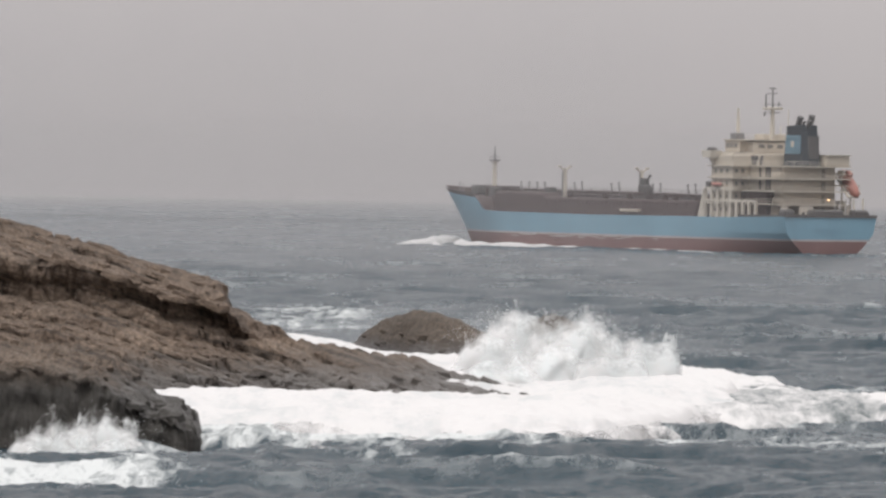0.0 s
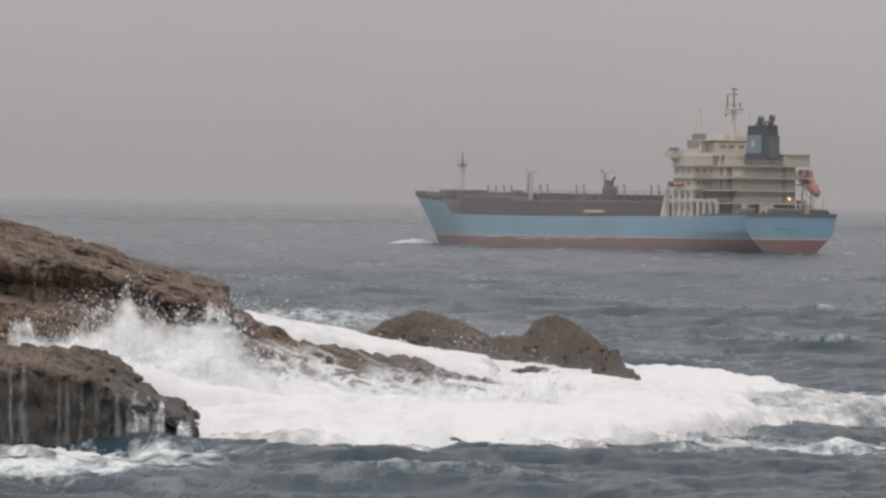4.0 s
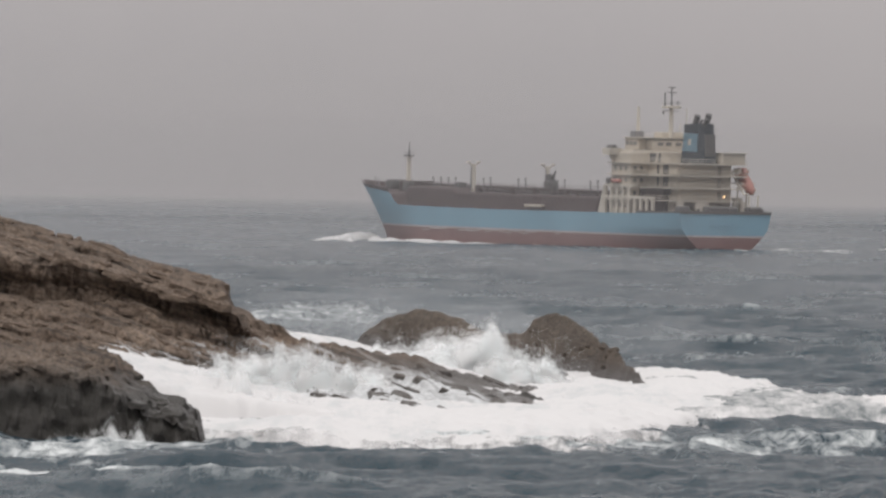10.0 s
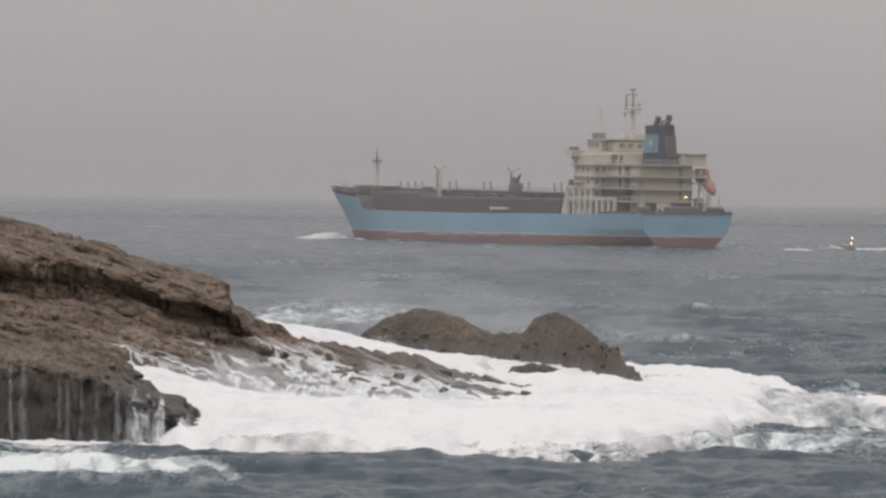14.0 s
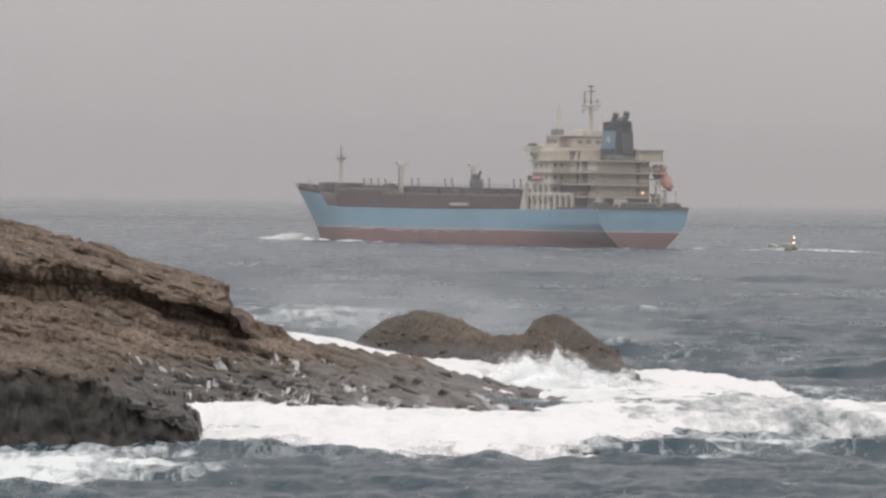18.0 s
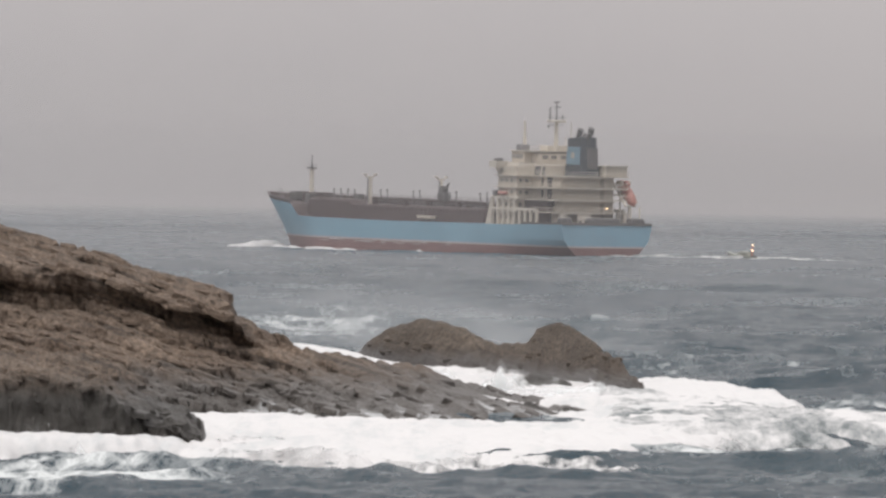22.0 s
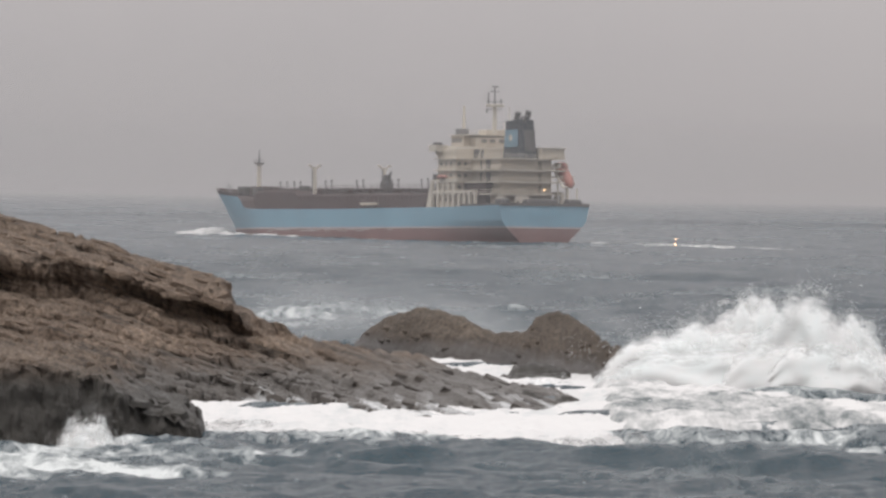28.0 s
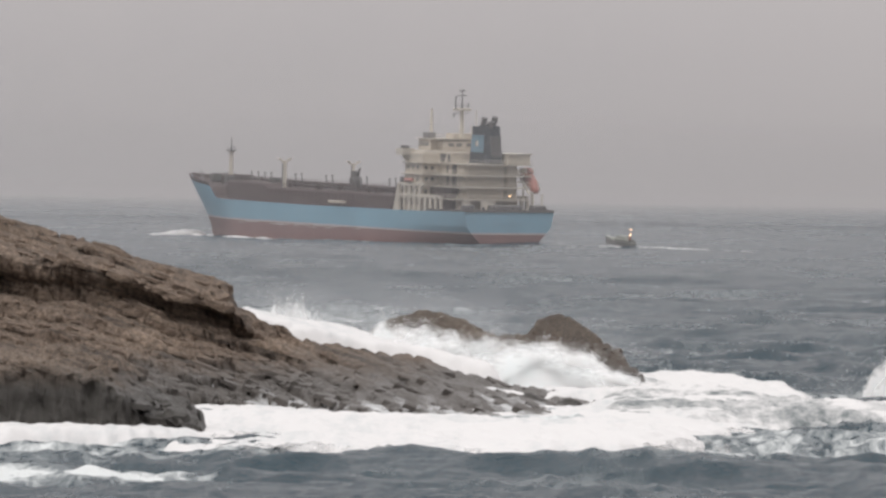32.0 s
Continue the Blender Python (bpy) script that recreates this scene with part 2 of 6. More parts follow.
def veil_material():
    """A sheet of falling water, drawn out into threads."""
    m, n, l, b = nodes_of("falling_water")
    b.inputs["Base Color"].default_value = (0.80, 0.82, 0.83, 1)
    b.inputs["Roughness"].default_value = 0.7
    den, mul = n.new("ShaderNodeAttribute"), n.new("ShaderNodeMath")
    den.attribute_name = "froth"
    threads = ramp(n, l, noise_node(n, l, "Object", 3.0, 5, 0.6, (1.0, 1.0, 0.10)), [(0.40, (0.04, 0.04, 0.04)), (0.64, (1, 1, 1))])
    mul.operation, mul.use_clamp = "MULTIPLY", True
    l.new(den.outputs["Fac"], mul.inputs[0])
    l.new(threads, mul.inputs[1])
    clear, mx = n.new("ShaderNodeBsdfTransparent"), n.new("ShaderNodeMixShader")
    l.new(mul.outputs[0], mx.inputs[0])
    l.new(clear.outputs[0], mx.inputs[1])
    l.new(b.outputs[0], mx.inputs[2])
    l.new(mx.outputs[0], n["Material Output"].inputs[0])
    return m


def mist_material():
    """Fine spume in the air: white, soft and mostly clear."""
    m, n, l, b = nodes_of("airborne_spume")
    b.inputs["Base Color"].default_value = (0.9, 0.91, 0.92, 1)
    b.inputs["Roughness"].default_value = 1.0
    b.inputs["Specular IOR Level"].default_value = 0.0
    den, mul = n.new("ShaderNodeAttribute"), n.new("ShaderNodeMath")
    den.attribute_name = "froth"
    soft = ramp(n, l, noise_node(n, l, "Object", 1.2, 3, 0.5), [(0.3, (0.6, 0.6, 0.6)), (0.7, (1, 1, 1))])
    mul.operation, mul.use_clamp = "MULTIPLY", True
    l.new(den.outputs["Fac"], mul.inputs[0])
    l.new(soft, mul.inputs[1])
    clear, mx = n.new("ShaderNodeBsdfTransparent"), n.new("ShaderNodeMixShader")
    l.new(mul.outputs[0], mx.inputs[0])
    l.new(clear.outputs[0], mx.inputs[1])
    l.new(b.outputs[0], mx.inputs[2])
    l.new(mx.outputs[0], n["Material Output"].inputs[0])
    return m


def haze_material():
    """Haze painted as glow: the sky's own grey, thinning upwards and towards the water."""
    m, n, l, b = nodes_of("glowing_rain_haze")
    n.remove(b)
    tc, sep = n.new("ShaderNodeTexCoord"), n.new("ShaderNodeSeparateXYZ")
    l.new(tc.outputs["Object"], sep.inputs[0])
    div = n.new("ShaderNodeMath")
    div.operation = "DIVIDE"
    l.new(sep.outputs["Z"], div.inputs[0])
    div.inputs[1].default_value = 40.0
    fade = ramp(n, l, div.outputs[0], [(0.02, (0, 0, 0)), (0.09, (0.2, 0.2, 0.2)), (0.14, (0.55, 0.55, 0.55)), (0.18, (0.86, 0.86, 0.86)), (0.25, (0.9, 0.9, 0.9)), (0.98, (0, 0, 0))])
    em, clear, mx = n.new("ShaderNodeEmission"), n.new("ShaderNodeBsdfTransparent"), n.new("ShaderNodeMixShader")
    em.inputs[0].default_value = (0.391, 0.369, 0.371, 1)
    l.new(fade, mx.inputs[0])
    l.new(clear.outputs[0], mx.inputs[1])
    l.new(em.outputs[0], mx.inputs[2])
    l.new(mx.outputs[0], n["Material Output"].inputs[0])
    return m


def haze_veil_material():
    """Haze laid on a thin pale sheet that takes the sky's light, mostly clear."""
    m, n, l, b = nodes_of("thin_haze_sheet")
    b.inputs["Base Color"].default_value = (0.66, 0.65, 0.66, 1)
    b.inputs["Roughness"].default_value = 1.0
    b.inputs["Specular IOR Level"].default_value = 0.0
    tc, sep, div, mul = n.new("ShaderNodeTexCoord"), n.new("ShaderNodeSeparateXYZ"), n.new("ShaderNodeMath"), n.new("ShaderNodeMath")
    l.new(tc.outputs["Object"], sep.inputs[0])
    div.operation, mul.operation = "DIVIDE", "MULTIPLY"
    l.new(sep.outputs["Z"], div.inputs[0])
    div.inputs[1].default_value = 80.0
    fade = ramp(n, l, div.outputs[0], [(0.0, (0, 0, 0)), (0.09, (0.235, 0.235, 0.235)), (0.5, (0.235, 0.235, 0.235)), (1.0, (0, 0, 0))])
    # the haze thins out towards its two ends, sooner on the seaward side
    across = n.new("ShaderNodeMapRange")
    across.inputs[1].default_value, across.inputs[2].default_value = -500, 500
    l.new(sep.outputs["X"], across.inputs[0])
    reach = ramp(n, l, across.outputs[0], [(0.01, (0, 0, 0)), (0.25, (1, 1, 1)), (0.525, (1, 1, 1)), (0.585, (0.22, 0.22, 0.22)), (0.99, (0, 0, 0))])
    l.new(mixed(n, l, 1.0, fade, reach, "MULTIPLY"), mul.inputs[0])
    l.new(ramp(n, l, noise_node(n, l, "Object", 0.035, 3), [(0.3, (0.8, 0.8, 0.8)), (0.7, (1.15, 1.15, 1.15))]), mul.inputs[1])
    clear, mx = n.new("ShaderNodeBsdfTransparent"), n.new("ShaderNodeMixShader")
    l.new(mul.outputs[0], mx.inputs[0])
    l.new(clear.outputs[0], mx.inputs[1])
    l.new(b.outputs[0], mx.inputs[2])
    l.new(mx.outputs[0], n["Material Output"].inputs[0])
    return m


def glow(name, colour, strength):
    m, n, l, b = nodes_of(name)
    b.inputs["Base Color"].default_value = (*colour, 1)
    b.inputs["Emission Color"].default_value = (*colour, 1)
    b.inputs["Emission Strength"].default_value = strength
    return m


# several ship paints are greyed and lifted to hold some distance haze
M_BLUE = paint("pale_blue_hull_paint", (0.200, 0.372, 0.480), 0.5, (0.14, 0.19, 0.22), 0.35)
M_RED = paint("red_boot_top_paint", (0.215, 0.118, 0.112), 0.65, (0.3, 0.24, 0.23), 0.4)
M_WHITE_LINE = paint("scuffed_white_line", (0.454, 0.413, 0.413), 0.6, (0.2, 0.13, 0.12), 0.9)
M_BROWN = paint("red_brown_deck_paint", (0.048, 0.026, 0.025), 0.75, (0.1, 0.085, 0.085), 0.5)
M_BEIGE = paint("cream_house_paint", (0.525, 0.466, 0.390), 0.6, (0.26, 0.22, 0.18), 0.45)
M_CREAM = paint("pale_cream_trim", (0.616, 0.561, 0.484), 0.6, (0.33, 0.28, 0.22), 0.3)
# dark gear's own colour; on the recess panels it stands in for shade
M_DARK = paint("dark_gear_and_recess_shade", (0.105, 0.098, 0.096), 0.7, (0.12, 0.105, 0.1), 0.3)
M_NAVY = paint("navy_funnel_paint", (0.022, 0.030, 0.040), 0.65, (0.08, 0.085, 0.09), 0.4)
M_FBLUE = paint("funnel_band_blue", (0.29, 0.455, 0.565), 0.5, (0.2, 0.3, 0.37), 0.2)
M_GREY = paint("weathered_grey_steel", (0.21, 0.201, 0.201), 0.65, (0.15, 0.12, 0.11), 0.4)
M_ORANGE = paint("faded_red_lifeboat", (0.395, 0.166, 0.132), 0.5, (0.3, 0.12, 0.1), 0.2)
M_GLASS = paint("dark_window", (0.185, 0.172, 0.160), 0.35, (0.1, 0.1, 0.1), 0.1)
M_SHADE = paint("shaded_port_glass", (0.30, 0.27, 0.23), 0.4, (0.2, 0.18, 0.15), 0.2)
M_FADED = paint("faded_lettering_paint", (0.19, 0.345, 0.445), 0.5, (0.15, 0.25, 0.32), 0.4)
M_LAMP = glow("deck_lamp_glow", (1.0, 0.62, 0.30), 3.5)
M_BEACON = glow("masthead_lamp_glow", (1.0, 0.66, 0.40), 4.5)
M_BOAT = paint("pale_grey_green_gelcoat", (0.36, 0.37, 0.33), 0.5, (0.25, 0.25, 0.22), 0.2)
M_PILOT_RED = paint("red_orange_mast", (0.45, 0.14, 0.10), 0.5, (0.3, 0.1, 0.05), 0.2)
M_ROCK = rock_material("brown_shore_rock", (0.132, 0.096, 0.073), (0.232, 0.174, 0.132), (0.100, 0.088, 0.079), 3.3, 4.0)
M_FOOT = rock_material("dark_foot_rock", (0.125, 0.092, 0.070), (0.190, 0.145, 0.112), (0.064, 0.058, 0.052), 4.3, 3.6)
M_HUMP = rock_material("grey_brown_islet_rock", (0.090, 0.070, 0.055), (0.130, 0.102, 0.080), (0.062, 0.052, 0.046), 2.2, 2.4, 0.72)
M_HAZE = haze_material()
M_HAZE_VEIL = haze_veil_material()
M_WATER = water_material()
M_FOAM = foam_material("churned_foam", (0.52, 0.54, 0.545), 0.34)
# grey between the lace includes the sky's reflection, painted into the thin tone
M_LACE = foam_material("thin_lacy_foam", (0.165, 0.185, 0.190), 0.47)
M_STREAK = foam_material("streaked_foam", (0.16, 0.18, 0.185), 0.40)
M_SPRAY = spray_material()
M_VEIL = veil_material()
M_MIST = mist_material()


# ---------------------------------------------------------------- mesh helpers
def mesh_object(name, bm, material, smooth=False):
    me = bpy.data.meshes.new(name)
    bm.to_mesh(me)
    bm.free()
    me.materials.append(material)
    if smooth:
        me.shade_smooth()
    return new(name, me)


def part(name, bm, material, parent, label="", smooth=False):
    ob = mesh_object(name, bm, material, smooth)
    ob.parent = parent
    return tagged(ob, label)


def again(ob, parent, m):
    """One more piece on the same mesh."""
    o = new(ob.name.split(".")[0], ob.data)
    o.parent, o.matrix_basis = parent, m
    return o


def box(bm, x0, x1, y0, y1, z0, z1, bevel=0.0):
    made = bmesh.ops.create_cube(bm, size=1.0)["verts"]
    for v in made:
        v.co = Vector(((x0 + x1) / 2 + v.co.x * (x1 - x0), (y0 + y1) / 2 + v.co.y * (y1 - y0), (z0 + z1) / 2 + v.co.z * (z1 - z0)))
    if bevel:
        edges = list({e for v in made for e in v.link_edges})
        bmesh.ops.bevel(bm, geom=edges, offset=bevel, segments=1, affect="EDGES")
    return bm


def rod(bm, a, b, r0, r1=None, n=8):
    a, b = Vector(a), Vector(b)
    r1 = r0 if r1 is None else r1
    turn = (b - a).to_track_quat("Z", "Y").to_matrix()
    rings = []
    for p, r in ((a, r0), (b, r1)):
        rings.append([bm.verts.new(p + turn @ Vector((r * math.cos(6.28319 * i / n), r * math.sin(6.28319 * i / n), 0))) for i in range(n)])
    for i in range(n):
        bm.faces.new((rings[0][i], rings[0][(i + 1) % n], rings[1][(i + 1) % n], rings[1][i]))
    bm.faces.new(rings[0][::-1])
    bm.faces.new(rings[1])
    return bm


def boxed(*args, **kw):
    return box(bmesh.new(), *args, **kw)


def rodded(*args, **kw):
    return rod(bmesh.new(), *args, **kw)


def prism(bm, outline, y0, y1):
    """An outline in x and z, drawn out from y0 to y1."""
    f = [bm.verts.new((x, y0, z)) for x, z in outline]
    g = [bm.verts.new((x, y1, z)) for x, z in outline]
    bm.faces.new(f)
    bm.faces.new(g[::-1])
    k = len(outline)
    for i in range(k):
        bm.faces.new((f[(i + 1) % k], f[i], g[i], g[(i + 1) % k]))
    bmesh.ops.recalc_face_normals(bm, faces=bm.faces)
    return bm


def grid_mesh(name, pts, material, smooth=True):
    """A mesh from a rows x columns x 3 array."""
    r, c, _ = pts.shape
    i = np.arange(r * c).reshape(r, c)
    quads = np.stack([i[:-1, :-1], i[:-1, 1:], i[1:, 1:], i[1:, :-1]], -1).reshape(-1, 4)
    me = bpy.data.meshes.new(name)
    me.vertices.add(r * c)
    me.vertices.foreach_set("co", pts.astype(np.float32).ravel())
    me.loops.add(quads.size)
    me.loops.foreach_set("vertex_index", quads.ravel().astype(np.int32))
    me.polygons.add(len(quads))
    me.polygons.foreach_set("loop_start", np.arange(0, quads.size, 4, dtype=np.int32))
    me.update(calc_edges=True)
    me.materials.append(material)
    if smooth:
        me.shade_smooth()
    return new(name, me)


def lattice(seed, n=256):
    return np.random.RandomState(seed).rand(n, n)


def value_noise(x, y, seed):
    """Smooth lattice noise in -1..1 on arrays."""
    g = lattice(seed)
    xi, yi = np.floor(x).astype(int), np.floor(y).astype(int)
    u, v = x - xi, y - yi
    u, v = u * u * u * (u * (6 * u - 15) + 10), v * v * v * (v * (6 * v - 15) + 10)
    a, b = g[xi % 256, yi % 256], g[(xi + 1) % 256, yi % 256]
    c, d = g[xi % 256, (yi + 1) % 256], g[(xi + 1) % 256, (yi + 1) % 256]
    return ((a * (1 - u) + b * u) * (1 - v) + (c * (1 - u) + d * u) * v) * 2 - 1


def fbm(x, y, seed, octaves=5, gain=0.5, ridged=False):
    out, amp, tot = np.zeros(np.broadcast(x, y).shape), 1.0, 0.0
    for k in range(octaves):
        s = value_noise(x * 2 ** k + 17.3 * k, y * 2 ** k - 9.1 * k, seed + k)
        out += amp * (1 - 2 * np.abs(s) if ridged else s)
        tot += amp
        amp *= gain
    return out / tot


def smooth_step(a, b, x):
    t = np.clip((x - a) / (b - a), 0, 1)
    return t * t * (3 - 2 * t)

# ---------------------------------------------------------------- the sea, one sheet to the horizon
def swell(x, y):
    """Height of a rough sea: long swell, wind waves with sharpened crests, chop."""
    wob = 6 * fbm(x / 60, y / 60, 11, 3)
    h = np.zeros(x.shape)
    for length, amp, ang, ph in ((64, 0.46, 248, 0.3), (41, 0.36, 231, 1.9), (23, 0.34, 262, 4.0), (14.5, 0.26, 222, 2.2), (9.3, 0.17, 275, 5.1), (6.1, 0.10, 240, 0.9)):
        k = 6.28319 / length
        s = np.sin(k * (x * math.cos(radians(ang)) + y * math.sin(radians(ang)) + wob * min(1, length / 25)) + ph)
        h += amp * (np.exp(1.1 * s) - 1.33) * 0.75
    h *= 0.75 + 0.6 * fbm(x / 45, y / 70, 21, 3)
    h += 0.42 * fbm(x / 7.5, y / 13, 35, 3, 0.5, True) + 0.30 * fbm(x / 3.1, y / 4.5, 31, 4, 0.58, True) - 0.15
    return h


def build_sea():
    near = 380.0
    ys = [near]
    while ys[-1] < 5200:
        ys.append(ys[-1] + max(0.42, 0.55 * ys[-1] ** 2 / (EYE_HEIGHT * 14400)))
    ys = np.array([-5200, -2500, -900, -200, 100, 250] + ys)
    u = np.concatenate([[-12, -5, -2, -0.9, -0.4, -0.2, -0.13], np.linspace(-0.066, 0.20, 560), [0.25, 0.32, 0.45, 0.9, 2, 5, 12]])
    x = u[None, :] * np.maximum(ys, near)[:, None]
    y = np.repeat(ys[:, None], len(u), 1)
    far = np.clip(900 / np.maximum(np.hypot(x, y), 900), 0.5, 1)
    z = swell(x, y) * np.where(((u < -0.067) | (u > 0.201))[None, :] | (y < near - 1), 0.3, far)
    ob = grid_mesh("sea", np.stack([x, y, z], -1), M_WATER)
    return tagged(ob, "rough grey-green sea with swell and scattered whitecaps", "sea", kind="structure")


sea = build_sea()
# glowing sheet, no lamp, that paints haze over the far horizon
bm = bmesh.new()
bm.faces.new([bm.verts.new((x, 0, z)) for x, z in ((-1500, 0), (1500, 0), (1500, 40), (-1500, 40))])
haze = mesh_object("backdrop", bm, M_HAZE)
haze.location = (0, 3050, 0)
tagged(haze, "glowing pale sheet painted as rain haze along the far horizon", "haze", kind="structure")


# pale see-through sheets that lay haze over the far ship and sea
bm = bmesh.new()
bm.faces.new([bm.verts.new((x, 0, z)) for x, z in ((-500, 0), (500, 0), (500, 80), (-500, 80))])
rain = mesh_object("haze_veil", bm, M_HAZE_VEIL)
rain.location = (0, 1500, 0)
tagged(rain, "thin grey sheet painted as rain haze over the water", "rain", kind="stuff")
headland_haze = tagged(copy_thing(rain, pose(-85, 1000, 0)), "thin sheet of haze added off the headland")
headland_haze.scale.x = 0.25


# ---------------------------------------------------------------- rocks
def ledges(v, riser):
    """Treads with steep risers, one per unit of v."""
    saw = v - np.floor(v)
    return np.where(saw < 1 - riser, saw * 0.30 / (1 - riser), 0.30 + (saw - 1 + riser) * 0.70 / riser) - saw


def rock_relief(x, y, z, seed, strength, dip=0.30, joints=0.5, draw=1.0):
    """Bedding ledges that dip seaward, knobs and fine pitting; draw stretches them along the shore-normal strike."""
    bed = z + dip * x + 0.05 * y * draw
    y = y * draw
    bed = bed + 0.9 * fbm(x / 8, y / 8, seed, 4)
    out = 1.3 * ledges(bed / 1.6, 0.08) + 0.7 * ledges(bed / 0.7 + fbm(x / 4, y / 4, seed + 2, 3), 0.12)
    out += 0.80 * fbm(x / 6.5, y / 6.5, seed + 5, 4, 0.5) + (0.55 if draw == 1 else 0.30) * fbm(x / 1.9, y / 2.4, seed + 9, 4, 0.6, True)
    # thin broken beds and the open joints between them
    thin = bed / 0.34 + 1.6 * fbm(x / 2.2, y / 5, seed + 13, 3)
    out += 0.42 * ledges(thin, 0.2) * (0.4 + 0.6 * smooth_step(-0.2, 0.3, fbm(x / 2.6, y / 7, seed + 15, 3)))
    out -= joints * smooth_step(0.72, 0.95, fbm((x + 2.2 * z) / 1.5, y / 9, seed + 19, 3, 0.5, True))
    return z + strength * out


def heightfield(name, xs, ys, func, material, label, category="rock", crag=0.0, seed=0):
    """A rock on a grid of its own; crag pushes the steep faces in and out, so that they overhang and break up."""
    x, y = np.meshgrid(xs, ys)
    z = func(x, y)
    z[0, :] = z[-1, :] = -6
    z[:, 0] = z[:, -1] = -6
    z = np.maximum(z, -6)
    if crag:
        steep = smooth_step(0.8, 2.4, np.abs(np.gradient(z, ys, axis=0)))
        y = y + crag * steep * (fbm(x / 1.3, z / 0.9, seed, 4, 0.55) + 0.8 * fbm(x / 0.55, z / 1.6, seed + 5, 3, 0.5, True))
    ob = grid_mesh(name, np.stack([x, y, z], -1), material)
    return tagged(ob, label, category)


def span(x0, x1, step):
    return np.arange(x0, x1 + step, step)


def headland(x, y):
    """A long whaleback that falls from a high crest to a low reef running out to sea. Gives y, z and how far up the slope."""
    sx = [-60, -34.2, -27.7, -19.8, -17.4, -16.6, -16.0, -15.0, -13.7, -11.5, -8.9, -6.8, -3.7, -1.5, 0.7, 3.8, 5.2, 8.3, 14, 18]
    yr = np.interp(x, [-60, -17, -13.8, -9.9, -6.4, 2, 18], [626, 628, 632, 636, 640, 643, 643])
    zr = np.interp(x, sx, [18.7, 14.2, 12.4, 10.45, 9.6, 8.9, 7.7, 7.05, 6.1, 5.3, 4.85, 4.25, 3.75, 3.35, 2.55, 1.75, 1.35, 0.95, 0.5, -3])
    yf = np.interp(x, [-60, -30, -22, -16.5, -12, -9.3, -5.8, -2.5, 0.6, 4, 10, 14, 18], [590, 593, 600, 606, 602, 590, 575, 564, 562, 574, 598, 616, 630])
    zf = np.interp(x, [-60, -30, -22, -16, -12, -5, 0, 6, 14, 18], [5.0, 3.8, 2.4, 1.3, 1.25, 1.15, 1.0, 0.7, -0.3, -4])
    t = (y - yf) / (yr - yf)
    bench = smooth_step(-12.5, -16.5, x)
    tt = np.clip(t, 0, 1)
    wob = 0.07 * fbm(x / 5, y / 9, 71, 4)
    slab = tt ** 0.92
    cut = np.interp(x, [-36, -28, -22, -17], [0.58, 0.64, 0.69, 0.76]) + wob
    cap = np.where(tt < cut, slab * 0.80, np.where(tt < cut + 0.07, cut * 0.80 - 0.05 + (tt - cut) / 0.07 * (0.325 - 0.02 * cut), 1 - (1 - tt) * 0.78))
    p = (1 - bench) * slab + bench * np.clip(cap, 0, 1)
    z = zf + (zr - zf) * p
    z = np.where(t < 0, zf + (y - yf) * 0.55, z)
    z = np.where(t > 1, zr - 0.16 * (y - yr) - 0.012 * (y - yr) ** 2, z)
    s = np.interp(x, [-60, -12, 4, 14], [0.85, 0.75, 0.5, 0.4])
    rise = z + 0.031 * y
    z = rock_relief(x, y, z, 40, s, draw=0.3)
    # long furrows worn down the dip of the slab
    z += 0.40 * s * fbm((0.42 * x + 0.91 * rise) / 0.75, (0.91 * x - 0.42 * rise) / 6, 47, 4, 0.6, True)
    # the brow juts out over a shadowed recess
    lip = bench * smooth_step(cut + 0.02, cut + 0.09, t) * (1 - smooth_step(cut + 0.09, 1.0, t))
    return y - 4.6 * lip * (0.75 + 0.7 * fbm(x / 2.4, y / 20, 73, 4)), z, t


